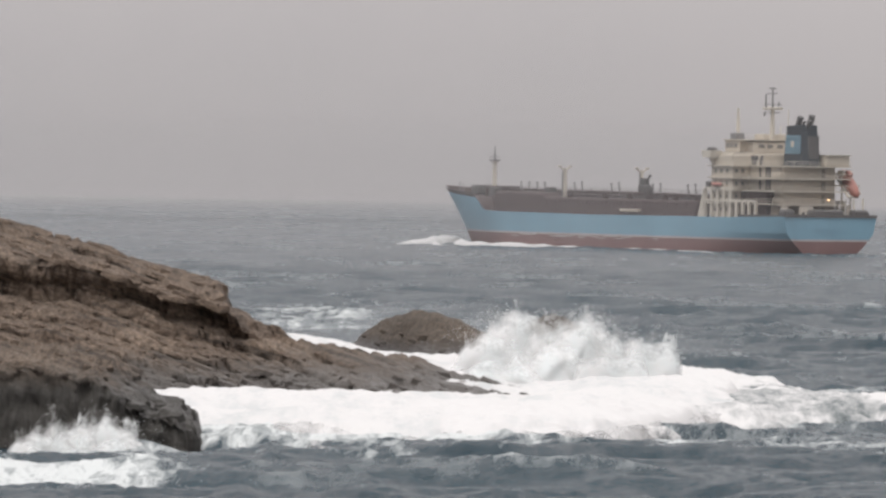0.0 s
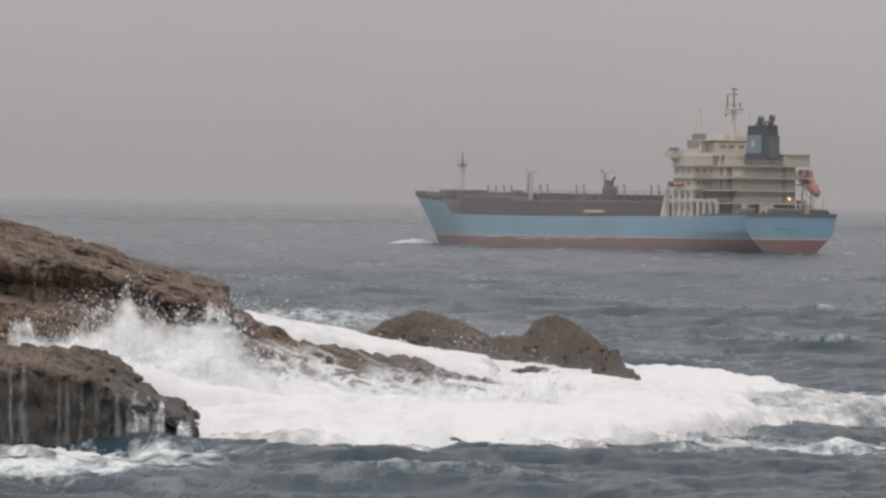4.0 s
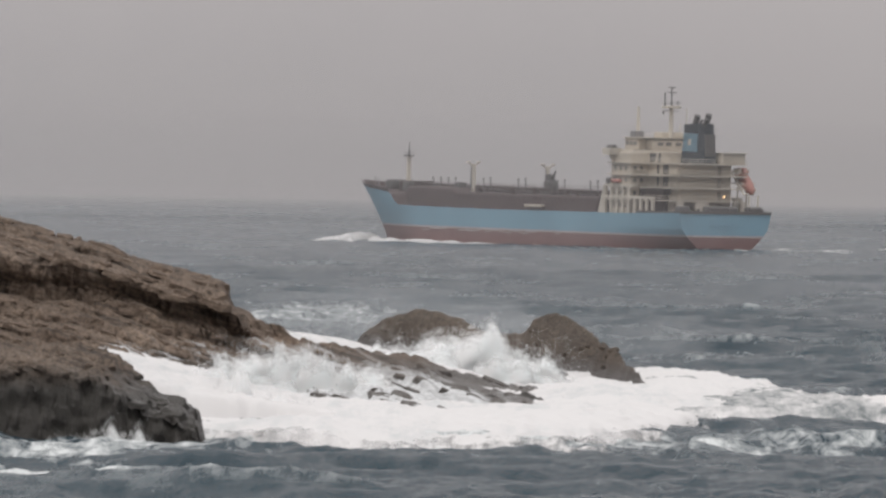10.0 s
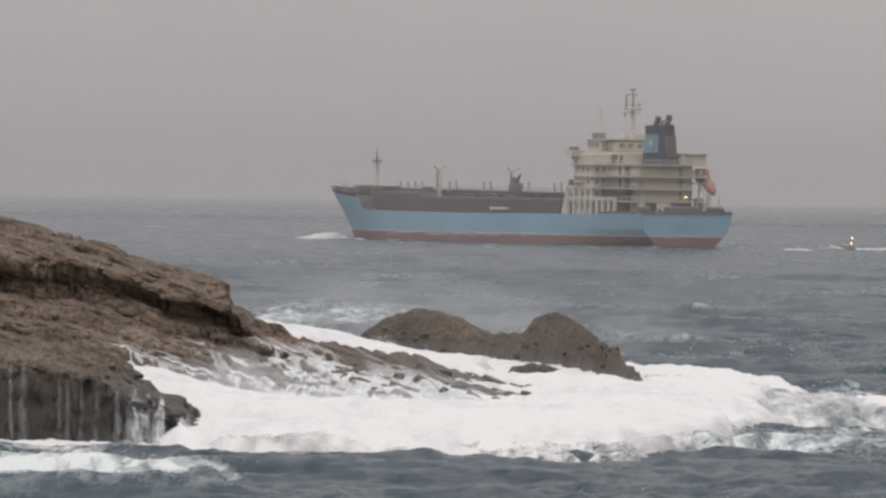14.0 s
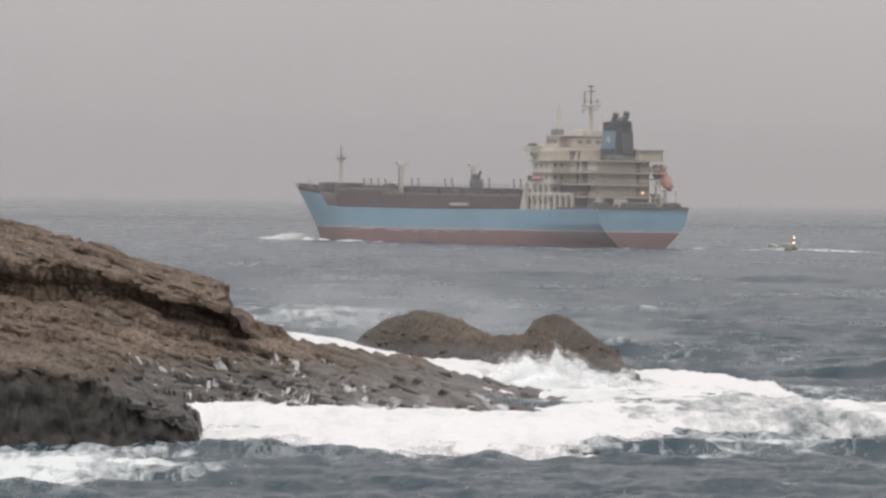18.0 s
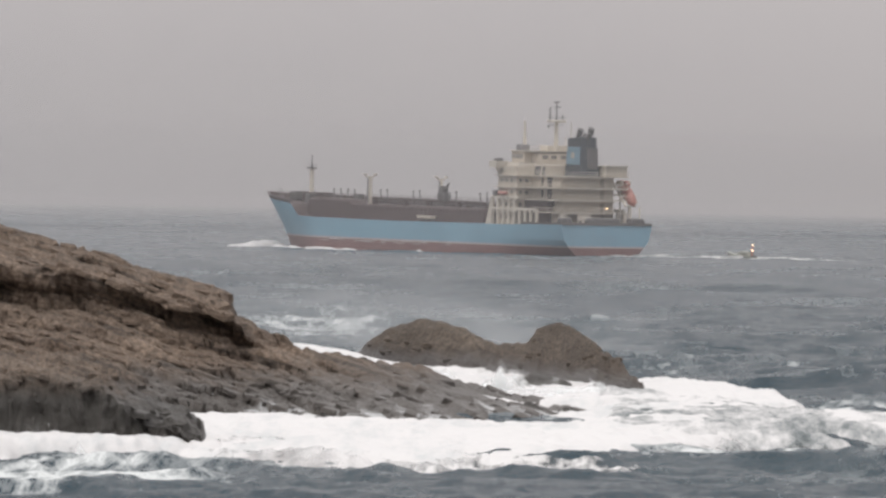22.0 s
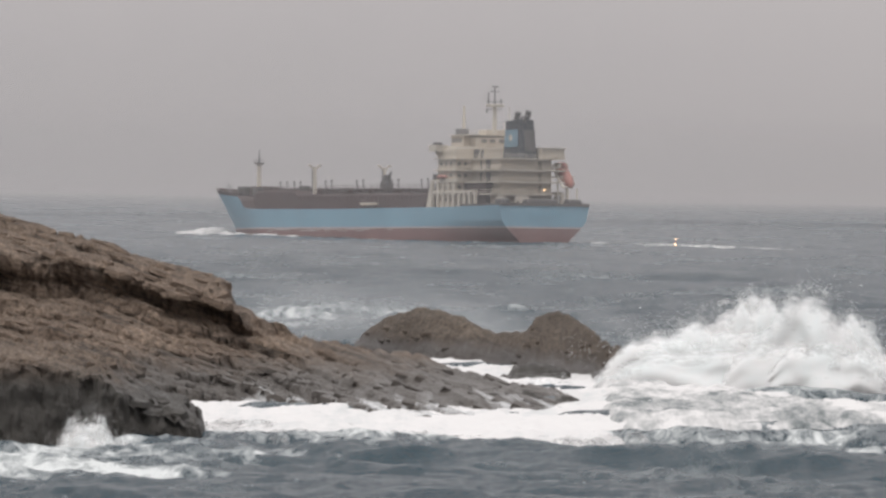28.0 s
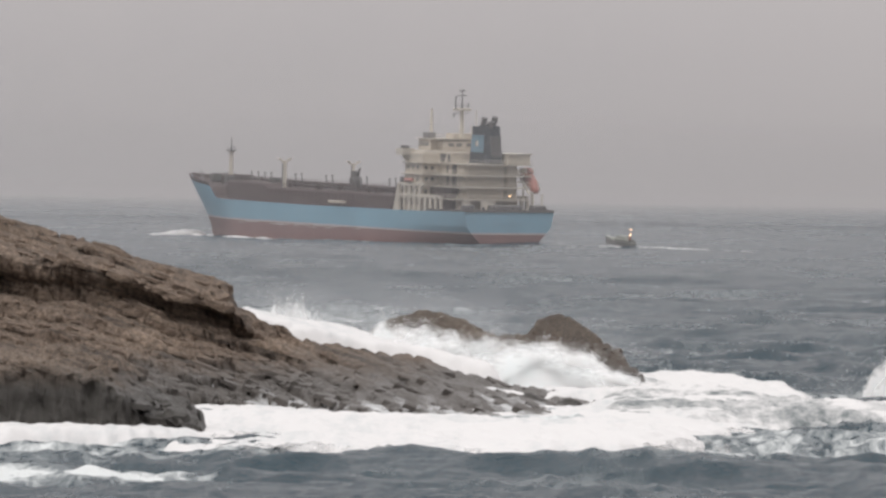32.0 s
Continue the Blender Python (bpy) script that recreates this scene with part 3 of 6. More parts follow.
def build_headland():
    """Three masses on one continuous surface: brow, slab and outlying reef."""
    thing = tagged(new("headland"), "brown weathered headland rock sloping into the surf", "headland")
    masses = {}
    x, y = np.meshgrid(np.concatenate([np.arange(-58, -37, 0.4), np.arange(-37, 19, 0.15)]), np.arange(550, 672, 0.28))
    yy, z, t = headland(x, y)
    z[0, :] = z[-1, :] = -6
    z[:, 0] = z[:, -1] = -6
    z = np.maximum(z, -6)
    # steep faces break up along their beds
    steep = smooth_step(0.35, 1.3, np.hypot(np.gradient(z, 0.28, axis=0), np.gradient(z, 0.15, axis=1) * 0.6)) * (z > -3)
    bed = z + 0.30 * x
    yy = yy + 0.9 * steep * (ledges(bed / 0.75 + 0.8 * fbm(x / 3, y / 9, 191, 3), 0.3) * 1.6 + fbm(x / 0.9, bed / 0.6, 193, 4, 0.6))
    xx = x + 0.35 * steep * fbm(y / 1.6, bed / 0.5, 197, 3)
    pts = np.stack([xx, yy, z], -1)
    brow = (t > 0.70) & (x < -11.5)
    reef = ~brow & (x > -5.5 + 1.5 * fbm(y / 5, y / 7, 77, 3))
    r, c = x.shape
    idx = np.arange(r * c).reshape(r, c)
    quads = np.stack([idx[:-1, :-1], idx[:-1, 1:], idx[1:, 1:], idx[1:, :-1]], -1)
    for name, mask, label in (("brow", brow, "jutting brown upper brow"), ("slab", ~brow & ~reef, "sloping ledged rock slab"), ("reef", reef, "dark low reef awash")):
        q = quads[mask[:-1, :-1]].reshape(-1, 4)
        used, inv = np.unique(q, return_inverse=True)
        me = bpy.data.meshes.new(name)
        me.from_pydata(pts.reshape(-1, 3)[used].tolist(), [], inv.reshape(-1, 4).tolist())
        me.materials.append(M_ROCK)
        me.shade_smooth()
        ob = new(name, me)
        ob.parent = thing
        tagged(ob, label)
        masses[name] = ob
    return masses


def foot_rock(x, y):
    """A blunt dark knob with a steep wet face towards the open water."""
    zc = np.interp(x, [-60, -28.8, -24.5, -22.2, -21, -19.8, -18.8, -17, -16.3], [7.2, 5.4, 5.5, 5.1, 4.0, 3.1, 2.7, 2.4, 1.9])
    yf = np.interp(x, [-60, -29, -22, -17, -15], [524, 525, 526, 527, 529])
    yb = np.interp(x, [-60, -29, -22, -17, -15], [556, 549, 544, 541, 540])
    d = y - yf + 1.9 * fbm(x / 4.5, y / 9, 83, 4) + 0.75 * fbm(x / 1.9, y / 14, 85, 5, 0.65, True)
    z = zc + 0.07 * np.clip(d - 2.2, 0, 13) * smooth_step(-16, -22, x)
    z = np.where(y > yb, z - (y - yb) * 0.7, z)
    z = z - 0.6 * smooth_step(3.5, 0, d)
    z = rock_relief(x, y, z, 50, 0.6)
    z = np.where(d < 1.6, z - (1.6 - d) * 3.4 + 0.55 * ledges((1.6 - d) * 1.9 + fbm(x / 2.2, y / 9, 89, 3), 0.3), z)
    end = -16.2 + 0.9 * fbm(y / 2.2, y / 5, 87, 4)
    return np.where(x > end, z - (x - end) * 4.5, z)


def hump(cx, cy, w_left, w_right, depth, top, seed, power=2.0):
    def f(x, y):
        ux = np.where(x < cx, (cx - x) / w_left, (x - cx) / w_right)
        r = np.abs(ux) ** power + (np.abs(y - cy) / depth) ** 2
        z = (top + 1.2) * (1 - r) - 1.2
        return rock_relief(x, y, z, seed, 0.55, 0.12)
    return f


def islet(x, y):
    """Two humps on one ridge that runs in towards the open sea, joined by a low saddle."""
    kx = [-8.4, -6.7, -4.5, -2.3, -0.2, 1.9, 3.4, 5.1, 7.1, 8.0, 8.95, 9.9, 11.2, 12.4, 13.9, 15.2, 16.5, 17.6]
    kz = [1.6, 3.2, 4.6, 5.25, 5.15, 4.55, 3.85, 3.6, 3.95, 4.9, 5.75, 6.0, 5.7, 5.0, 3.9, 2.8, 1.3, -1.5]
    ax = x + 0.35 * fbm(x / 1.2, y / 5, 61, 3)
    zc = np.interp(ax, kx, kz) - 4.0 * np.clip(-8.4 - x, 0, 3)
    yc = np.interp(x, [-9, -2.3, 3.4, 7, 10, 12.4, 15.2, 17.6], [784, 760, 742, 722, 707, 688, 664, 640])
    d = y - yc + 1.6 * fbm(x / 5, y / 10, 63, 3)
    front, back = np.interp(x, [-8, -2, 5, 10, 17], [13, 16, 11, 15, 9]), 15.0
    u = np.where(d < 0, -d / front, d / back)
    z = zc - (np.maximum(zc, 0.5) + 1.5) * np.clip(u, 0, 2) ** 1.7
    return rock_relief(x, y, z, 60, 0.27, 0.12, 0.1)


masses = build_headland()
foot = heightfield("foot_rock", np.concatenate([span(-52, -35, 0.4), span(-34.8, -14.3, 0.14)]), np.concatenate([span(519, 531.9, 0.07), span(532, 574, 0.26)]),
                   foot_rock, M_FOOT, "dark wet rock knob with a steep face above the water", crag=0.55, seed=181)
islets = heightfield("islet_rock", span(-11, 20, 0.17), span(622, 804, 0.34), islet, M_HUMP, "grey-brown islet of two humps joined by a low saddle")
heightfield("reef_rock", span(1.5, 15, 0.2), span(664, 698, 0.26), hump(8.0, 681, 5.4, 4.6, 10, 2.45, 69), M_FOOT, "low dark reef rock in front of the islet")
for rx, ry, rw, rh, rs in ((6.5, 618, 2.6, 1.35, 90), (9.6, 620, 1.9, 1.2, 91), (12.2, 622, 2.2, 1.0, 92), (3.8, 614, 2.0, 1.3, 93)):
    heightfield("reef_rock", span(rx - 3, rx + 3, 0.16), span(ry - 5, ry + 5, 0.2), hump(rx, ry, rw, rw * 1.2, 3.2, rh, rs), M_FOOT, "small wet black reef rock awash in foam")


# ---- broken beds and blocks that stand out of the rock faces
def block_mesh(seed):
    rng = random.Random(seed)
    bm = bmesh.new()
    k = rng.choice((5, 6, 7))
    low, high = [], []
    for i in range(k):
        a = 6.28319 * (i + rng.uniform(-0.25, 0.25)) / k
        rx, ry = rng.uniform(0.75, 1.1), rng.uniform(0.45, 0.7)
        low.append(bm.verts.new((rx * math.cos(a), ry * math.sin(a), -0.5)))
        high.append(bm.verts.new((0.86 * rx * math.cos(a) + rng.uniform(-0.06, 0.06), 0.82 * ry * math.sin(a), 0.22 + rng.uniform(-0.08, 0.10))))
    crown = bm.verts.new((rng.uniform(-0.2, 0.2), rng.uniform(-0.1, 0.1), 0.33))
    for i in range(k):
        j = (i + 1) % k
        bm.faces.new((low[i], low[j], high[j], high[i]))
        bm.faces.new((high[i], high[j], crown))
    me = bpy.data.meshes.new("ledge")
    bm.to_mesh(me)
    bm.free()
    return me


BLOCKS = {}


def ledge(parent, material, x, y, z, size, thick, turn, lean, dip, kind):
    key = (material.name, kind)
    if key not in BLOCKS:
        BLOCKS[key] = block_mesh(kind)
        BLOCKS[key].materials.append(material)
    ob = new("ledge", BLOCKS[key])
    ob.parent = parent
    p = pose(x, y, z, lean, dip, turn)
    ob.matrix_basis = (Matrix.Translation(-parent.location) if parent.location.length else Matrix()) @ p @ Matrix.Diagonal((size, size * 0.9, thick, 1))


rng = random.Random(77)
for name, count, x0, x1, t0, t1, size in (("brow", 120, -37, -16.6, 0.76, 0.99, (0.9, 2.3)), ("slab", 250, -34, -5.5, 0.02, 0.68, (0.5, 1.7)), ("reef", 90, -5, 9, 0.1, 1.0, (0.6, 1.8))):
    for i in range(count):
        x = rng.uniform(x0, x1)
        yy = np.linspace(555, 660, 161)
        ry, rz, rt = headland(np.full(161, x), yy)
        k = int(np.argmin(np.abs(rt - rng.uniform(t0, t1))))
        sz = rng.uniform(*size) * (0.7 if rng.random() < 0.5 else 1.0)
        ledge(masses[name], M_ROCK, x, float(ry[k]), float(rz[k]) - 0.05, sz, rng.uniform(0.3, 0.75), rng.uniform(-25, 25), rng.uniform(4, 26), rng.uniform(9, 24), rng.randrange(9))
for i in range(64):
    x = rng.uniform(-33, -16.8)
    yy = np.linspace(521, 556, 115)
    rz = foot_rock(np.full(115, x), yy)
    k = int(np.argmax(rz > rng.uniform(0.72, 1.0) * np.max(rz)))
    ledge(foot, M_FOOT, x, float(yy[k]), float(rz[k]) - 0.2, rng.uniform(0.5, 1.3), rng.uniform(0.3, 0.7), rng.uniform(-30, 30), rng.uniform(10, 40), rng.uniform(0, 22), rng.randrange(9))
for i in range(22):
    x = rng.uniform(-7.5, 16.2)
    yy = np.linspace(640, 790, 301)
    rz = islet(np.full(301, x), yy)
    k = int(np.argmax(rz > rng.uniform(0.3, 1.0) * np.max(rz)))
    ledge(islets, M_HUMP, x, float(yy[k]), float(rz[k]) - 0.12, rng.uniform(0.4, 1.0), rng.uniform(0.2, 0.45), rng.uniform(-30, 30), rng.uniform(5, 30), rng.uniform(-14, 18), rng.randrange(9))


# ---- water draining off the rocks in white threads
def veil(name, rows, w, thick, parent):
    """A strip of falling water: dense along its middle, thin at its edges and its foot."""
    pts, dens, faces = [], [], []
    k = len(rows)
    for i, (x, y, z) in enumerate(rows):
        u = i / (k - 1)
        ww = w * (0.35 + 0.85 * u ** 0.6)
        for s, a in ((-1, 0.0), (-0.5, 0.8), (0, 1.0), (0.5, 0.75), (1, 0.0)):
            pts.append((x + s * ww, y - 0.12 * (1 - abs(s)), z))
            dens.append(thick * a * min(1, 0.5 + 2 * u) * (1 - 0.25 * u))
        if i:
            faces += [(5 * i - 5 + j, 5 * i - 4 + j, 5 * i + 1 + j, 5 * i + j) for j in range(4)]
    me = bpy.data.meshes.new(name)
    me.from_pydata(pts, [], faces)
    me.materials.append(M_VEIL)
    me.shade_smooth()
    me.attributes.new("froth", "FLOAT", "POINT").data.foreach_set("value", np.array(dens, np.float32))
    ob = new(name, me)
    ob.parent = parent


def build_falls():
    rng = random.Random(41)
    thing = tagged(new("waterfall"), "thin white veils of water pouring off the dark rock", "waterfall")
    for i in range(27):
        x = -16.5 - 5.5 * rng.random() ** 1.3 if i < 18 else rng.uniform(-30, -22)
        yy = np.linspace(520, 552, 280)
        rz = foot_rock(np.full(280, x), yy)
        crest = int(np.argmax(rz > rng.uniform(0.72, 0.98) * float(np.max(rz[:130]))))
        top, lip = float(rz[crest]), float(yy[crest])
        rows = [(x + 0.04 * math.sin(j * 1.3 + i) + 0.05 * j / 10, min(lip - 0.25 - 0.55 * (j / 12) ** 0.5, float(np.interp(top - (top + 0.8) * j / 12, np.maximum.accumulate(rz[:crest + 1]), yy[:crest + 1])) - 0.15), top + 0.08 - (top + 0.8) * j / 12) for j in range(13)]
        right = 1.1 if x > -20 else 0.26
        veil("water_veil", rows, rng.uniform(0.25, 0.75) if x > -20 else rng.uniform(0.10, 0.45), right * rng.uniform(0.35, 1.0), thing)
    return thing


def build_swash(x0, x1, reach, thin, seed, label):
    """A thin lace of water sliding back down the toe of the slab."""
    step = 0.2
    x, y = np.meshgrid(np.arange(x0 - 3, x1 + 3, step), np.arange(556, 650, step))
    yy, z, t = headland(x, y)
    bed = z.copy()
    for axis, reach_m in ((1, 8), (0, 14)):
        bed = sum(np.roll(bed, k, axis) for k in range(-reach_m, reach_m + 1)) / (2 * reach_m + 1)
    # threads that slide aslant down the dip of the beds
    rise = bed + 0.031 * y
    across, along = 0.46 * x + 0.89 * rise, 0.89 * x - 0.46 * rise
    lace = 0.75 * fbm(across / 0.55, along / 7, seed, 4, 0.6) + 0.6 * fbm(across / 2.2, along / 9, seed + 4, 3) + 0.2 * fbm(across / 0.22, along / 3, seed + 8, 3)
    edge = np.clip(np.minimum(x - x0, x1 - x) / 2.5, -1, 0.6) - 0.6
    reach = np.interp(x, *reach)
    wet = lace + 0.9 * (reach - np.clip(t, 0, 1)) / np.maximum(reach, 0.1) - thin + edge
    froth = np.where((t > -0.08) & (t < 1.0), np.clip(wet * 1.0 + 0.06, 0, 0.75), 0)
    show = froth > 0.02
    keep = show[:-1, :-1] | show[1:, :-1] | show[:-1, 1:] | show[1:, 1:]
    r, c = x.shape
    idx = np.arange(r * c).reshape(r, c)
    q = np.stack([idx[:-1, :-1], idx[:-1, 1:], idx[1:, 1:], idx[1:, :-1]], -1)[keep & (t[:-1, :-1] < 1.25 * reach[:-1, :-1])]
    used, inv = np.unique(q, return_inverse=True)
    me = bpy.data.meshes.new("swash")
    me.from_pydata(np.stack([x, yy - 0.05, z + 0.06], -1).reshape(-1, 3)[used].tolist(), [], inv.reshape(-1, 4).tolist())
    me.materials.append(M_MIST)
    me.shade_smooth()
    me.attributes.new("froth", "FLOAT", "POINT").data.foreach_set("value", froth.ravel()[used].astype(np.float32))
    return tagged(new("swash", me), label, "foam", kind="stuff")


falls = build_falls()
swash = build_swash(-15, 12, ([-26, -20, -14, -6, 2, 12], [0.30, 0.34, 0.24, 0.34, 0.66, 0.95]), 0.52, 401, "lacy white water sliding off the sloping rock")
high_swash = build_swash(-26, 8, ([-26, -23, -17, -12, -6, 2, 8], [0.12, 0.32, 0.56, 0.72, 0.80, 0.88, 0.95]), 0.08, 431, "white threads of water draining down the slab")

# ---------------------------------------------------------------- the tanker (x to the bow, y to port, z up from the waterline)
def stem(c):
    return 77.0 + 12.8 * np.clip(c / 13.9, 0, 1.1) ** 1.15 + np.where(c < 0, 0.3 * c, 0)


def deck_height(a):
    return np.interp(a, [-86, -60, 0, 42, 50.5, 53.0, 60.2, 76, 84], [8.9, 8.5, 8.2, 8.4, 8.6, 11.7, 12.1, 12.9, 13.6])


def half_breadth(s, c):
    """s: 0 at the transom, 1 at the stem."""
    a0 = 34.0
    a_mid = -85 + 119 * np.minimum(s / 0.72, 1)
    u = np.clip((s - 0.72) / 0.28, 0, 1)
    a = np.where(s <= 0.72, a_mid, a0 + (stem(c) - a0) * u)
    p = np.interp(c, [-4, 0, 4, 9, 14], [1.35, 1.5, 1.8, 2.3, 2.7])
    bow = 1 - u ** p
    low = np.interp(c, [-4, 0, 2.6, 5, 9], [0.34, 0.53, 0.74, 0.88, 0.945])
    stern = np.where(a < -38, 1 - (1 - low) * np.clip((-38 - a) / 47, 0, 1) ** 1.8, 1.0)
    return a, 14.0 * bow * stern


def shell(name, lo, hi, rows, material, parent, label):
    """A band of hull plating between two heights; hi may follow the sheer."""
    s = np.concatenate([np.linspace(0, 0.72, 40), np.linspace(0.735, 1.0, 34)])
    bm = bmesh.new()
    for side in (1, -1):
        grid = []
        for r in range(rows + 1):
            line = []
            for sv in s:
                a_ref = half_breadth(sv, np.array(8.0))[0]
                top = deck_height(a_ref) if hi is None else hi
                c = lo + (top - lo) * r / rows
                a, hb = half_breadth(sv, np.array(c))
                line.append(bm.verts.new((float(a), side * float(hb), float(c))))
            grid.append(line)
        for r in range(rows):
            for i in range(len(s) - 1):
                q = (grid[r][i], grid[r][i + 1], grid[r + 1][i + 1], grid[r + 1][i])
                bm.faces.new(q if side < 0 else q[::-1])
        if side == 1:
            port_edge = [g[0] for g in grid]
        else:
            for r in range(rows):
                bm.faces.new((port_edge[r], grid[r][0], grid[r + 1][0], port_edge[r + 1]))
    bmesh.ops.remove_doubles(bm, verts=bm.verts, dist=0.002)
    return part(name, bm, material, parent, label)


def deck_plate(parent):
    s = np.concatenate([np.linspace(0, 0.72, 40), np.linspace(0.735, 1.0, 34)])
    bm, prev = bmesh.new(), None
    for sv in s:
        a_ref = float(half_breadth(sv, np.array(8.0))[0])
        c = float(deck_height(a_ref)) - 0.15
        a, hb = half_breadth(sv, np.array(c))
        cur = (bm.verts.new((float(a), float(hb) - 0.02, c)), bm.verts.new((float(a), -float(hb) + 0.02, c)))
        if prev:
            bm.faces.new((prev[0], prev[1], cur[1], cur[0]))
        prev = cur
    part("deck", bm, M_BROWN, parent, "red-brown weather deck")


def bulwark(parent, s0, s1, height, material, label):
    """A low plate standing on the sheer line, both sides."""
    for side in (1, -1):
        bm, prev = bmesh.new(), None
        for sv in np.linspace(s0, s1, 22):
            a_ref = float(half_breadth(sv, np.array(8.0))[0])
            c = float(deck_height(a_ref))
            a, hb = (float(v) for v in half_breadth(sv, np.array(c)))
            a2, hb2 = (float(v) for v in half_breadth(sv, np.array(c + height)))
            cur = [bm.verts.new((a, side * hb, c)), bm.verts.new((a2, side * hb2, c + height)), bm.verts.new((a2, side * max(hb2 - 0.25, 0), c + height)), bm.verts.new((a, side * max(hb - 0.25, 0), c - 0.1))]
            if prev:
                for i in range(4):
                    bm.faces.new((prev[i], prev[(i + 1) % 4], cur[(i + 1) % 4], cur[i]))
            prev = cur
        bmesh.ops.recalc_face_normals(bm, faces=bm.faces)
        part("bulwark", bm, material, parent, label)


def rail(parent, pts, height, spacing=2.2, material=M_CREAM):
    """Posts and two wires along a line of points."""
    post = None
    for (a, b) in zip(pts[:-1], pts[1:]):
        a, b = Vector(a), Vector(b)
        k = max(1, int((b - a).length / spacing))
        for i in range(k + 1):
            p = a.lerp(b, i / k)
            if post is None:
                post = part("rail_post", rodded((0, 0, 0), (0, 0, height), 0.05, n=4), material, parent)
                post.matrix_basis = Matrix.Translation(p)
            else:
                again(post, parent, Matrix.Translation(p))
        for h in (0.5, 1.0):
            part("rail_bar", rodded(a + Vector((0, 0, height * h)), b + Vector((0, 0, height * h)), 0.045, n=4), material, parent)


ship = tagged(new("tanker_ship"), "weathered pale blue tanker with cream deckhouse and navy funnel, under way", "tanker")

shell("boot_top", -5.0, 3.1, 8, M_RED, ship, "dull red bottom paint along the waterline")
shell("boot_line", 3.1, 3.55, 1, M_WHITE_LINE, ship, "scuffed off-white paint line")
shell("hull_plating", 3.55, None, 8, M_BLUE, ship, "pale blue hull plating with dark streaks")
deck_plate(ship)
bulwark(ship, 0.832, 0.997, 0.95, M_BROWN, "dark red-brown forecastle bulwark")
bulwark(ship, 0.0, 0.115, 0.55, M_DARK, "dark poop coaming")
part("stern_coaming", boxed(-85.25, -84.9, -13.1, 13.1, 8.75, 9.45), M_DARK, ship, "dark coaming across the stern")

# marks on the plating: builder's plate bars, draught bars, tug marks
for k, (y0, y1, z) in enumerate(((-3.6, 4.6, 6.05), (-1.6, 2.4, 5.1))):
    part("name_bar", boxed(-85.12, -84.95, y0, y1, z - 0.25, z + 0.25), M_FADED, ship, "dark lettering bar")
part("transom_mark", prism(bmesh.new(), [(0, 0), (1.6, 0), (0.8, -1.3)], 0, 0.1), M_FADED, ship, "faded wedge mark").matrix_basis = pose(-85.1, 1.2, 5.0, 0, 0, -90)
part("tug_mark", boxed(-14.8, -13.6, 13.95, 14.05, 4.6, 6.6), M_FADED, ship, "dark tug mark on the plating")
part("tug_mark", boxed(12.0, 13.0, 13.95, 14.05, 4.2, 4.8), M_FADED, ship, "dark scuff on the plating")

rng = random.Random(19)
for i in range(16):
    a = rng.uniform(-38, 34)
    w, z = rng.uniform(0.8, 4.2), rng.uniform(2.45, 3.15)
    part("scuff", boxed(a - w, a + w, 13.95, 14.06, z - rng.uniform(0.08, 0.22), z + rng.uniform(0.05, 0.16)), M_WHITE_LINE, ship, "chalky white scuff on the waterline")

# the raised trunk over the cargo tanks
def trunk():
    bm = bmesh.new()
    st = [(-46, 9.6, 12.0), (-45, 11.6, 12.2), (20, 11.6, 12.3), (24, 11.5, 12.4), (26, 11.3, 13.2), (44, 9.6, 13.5), (53, 8.2, 13.3), (57, 6.4, 12.6)]
    prev = None
    for a, hb, top in st:
        base = 8.0
        ring = [bm.verts.new((a, y, z)) for y, z in ((hb + 0.9, base), (hb, top - 0.5), (hb - 0.7, top), (-hb + 0.7, top), (-hb, top - 0.5), (-hb - 0.9, base))]
        if prev:
            for i in range(5):
                bm.faces.new((prev[i], ring[i], ring[i + 1], prev[i + 1]))
        else:
            bm.faces.new(ring)
        prev = ring
    bm.faces.new(prev[::-1])
    bmesh.ops.recalc_face_normals(bm, faces=bm.faces)
    t = part("trunk", bm, M_BROWN, ship, "red-brown raised cargo trunk")
    rib = None
    for i in range(30):
        a = -43 + i * 2.25
        for s in (1, -1):
            m = pose(a, s * 12.1, 10.0, 0, 0, 0 if s > 0 else 180)
            if rib is None:
                rib = part("rib", boxed(-0.07, 0.07, -0.50, -0.16, -1.9, 1.5), M_BROWN, t)
                rib.matrix_basis = m
            else:
                again(rib, t, m)
    return t


trunk()
part("drip_tray", boxed(-21.6, -13.2, 12.6, 13.4, 9.1, 9.8, bevel=0.1), M_BEIGE, ship, "pale drip tray at the manifold")
part("drip_tray", boxed(-22.6, -12.8, -13.4, -12.6, 9.0, 10.0, bevel=0.1), M_CREAM, ship, "pale drip tray at the manifold")
for y, z, r, x0, x1 in ((2.2, 13.2, 0.35, -44, 56), (0.9, 13.1, 0.28, -44, 50), (-0.6, 13.2, 0.35, -44, 52), (-2.2, 13.1, 0.28, -44, 46), (5.2, 12.8, 0.22, -44, 22), (-5.2, 12.8, 0.22, -44, 22)):
    part("cargo_pipe", rodded((x0, y, z), (x1, y, z + (0.6 if x1 > 30 else 0)), r), M_BROWN, ship, smooth=True)
for x in range(-42, 54, 6):
    part("pipe_saddle", boxed(x - 0.2, x + 0.2, -3, 3, 12.0, 13.0), M_GREY, ship)
part("catwalk", boxed(-45, 60, 3.0, 4.4, 13.35, 13.5), M_BROWN, ship, "red-brown raised catwalk")
rail(ship, [(-44, 11.0, 12.2), (22, 11.0, 12.3)], 1.1, 3.3, M_BROWN)
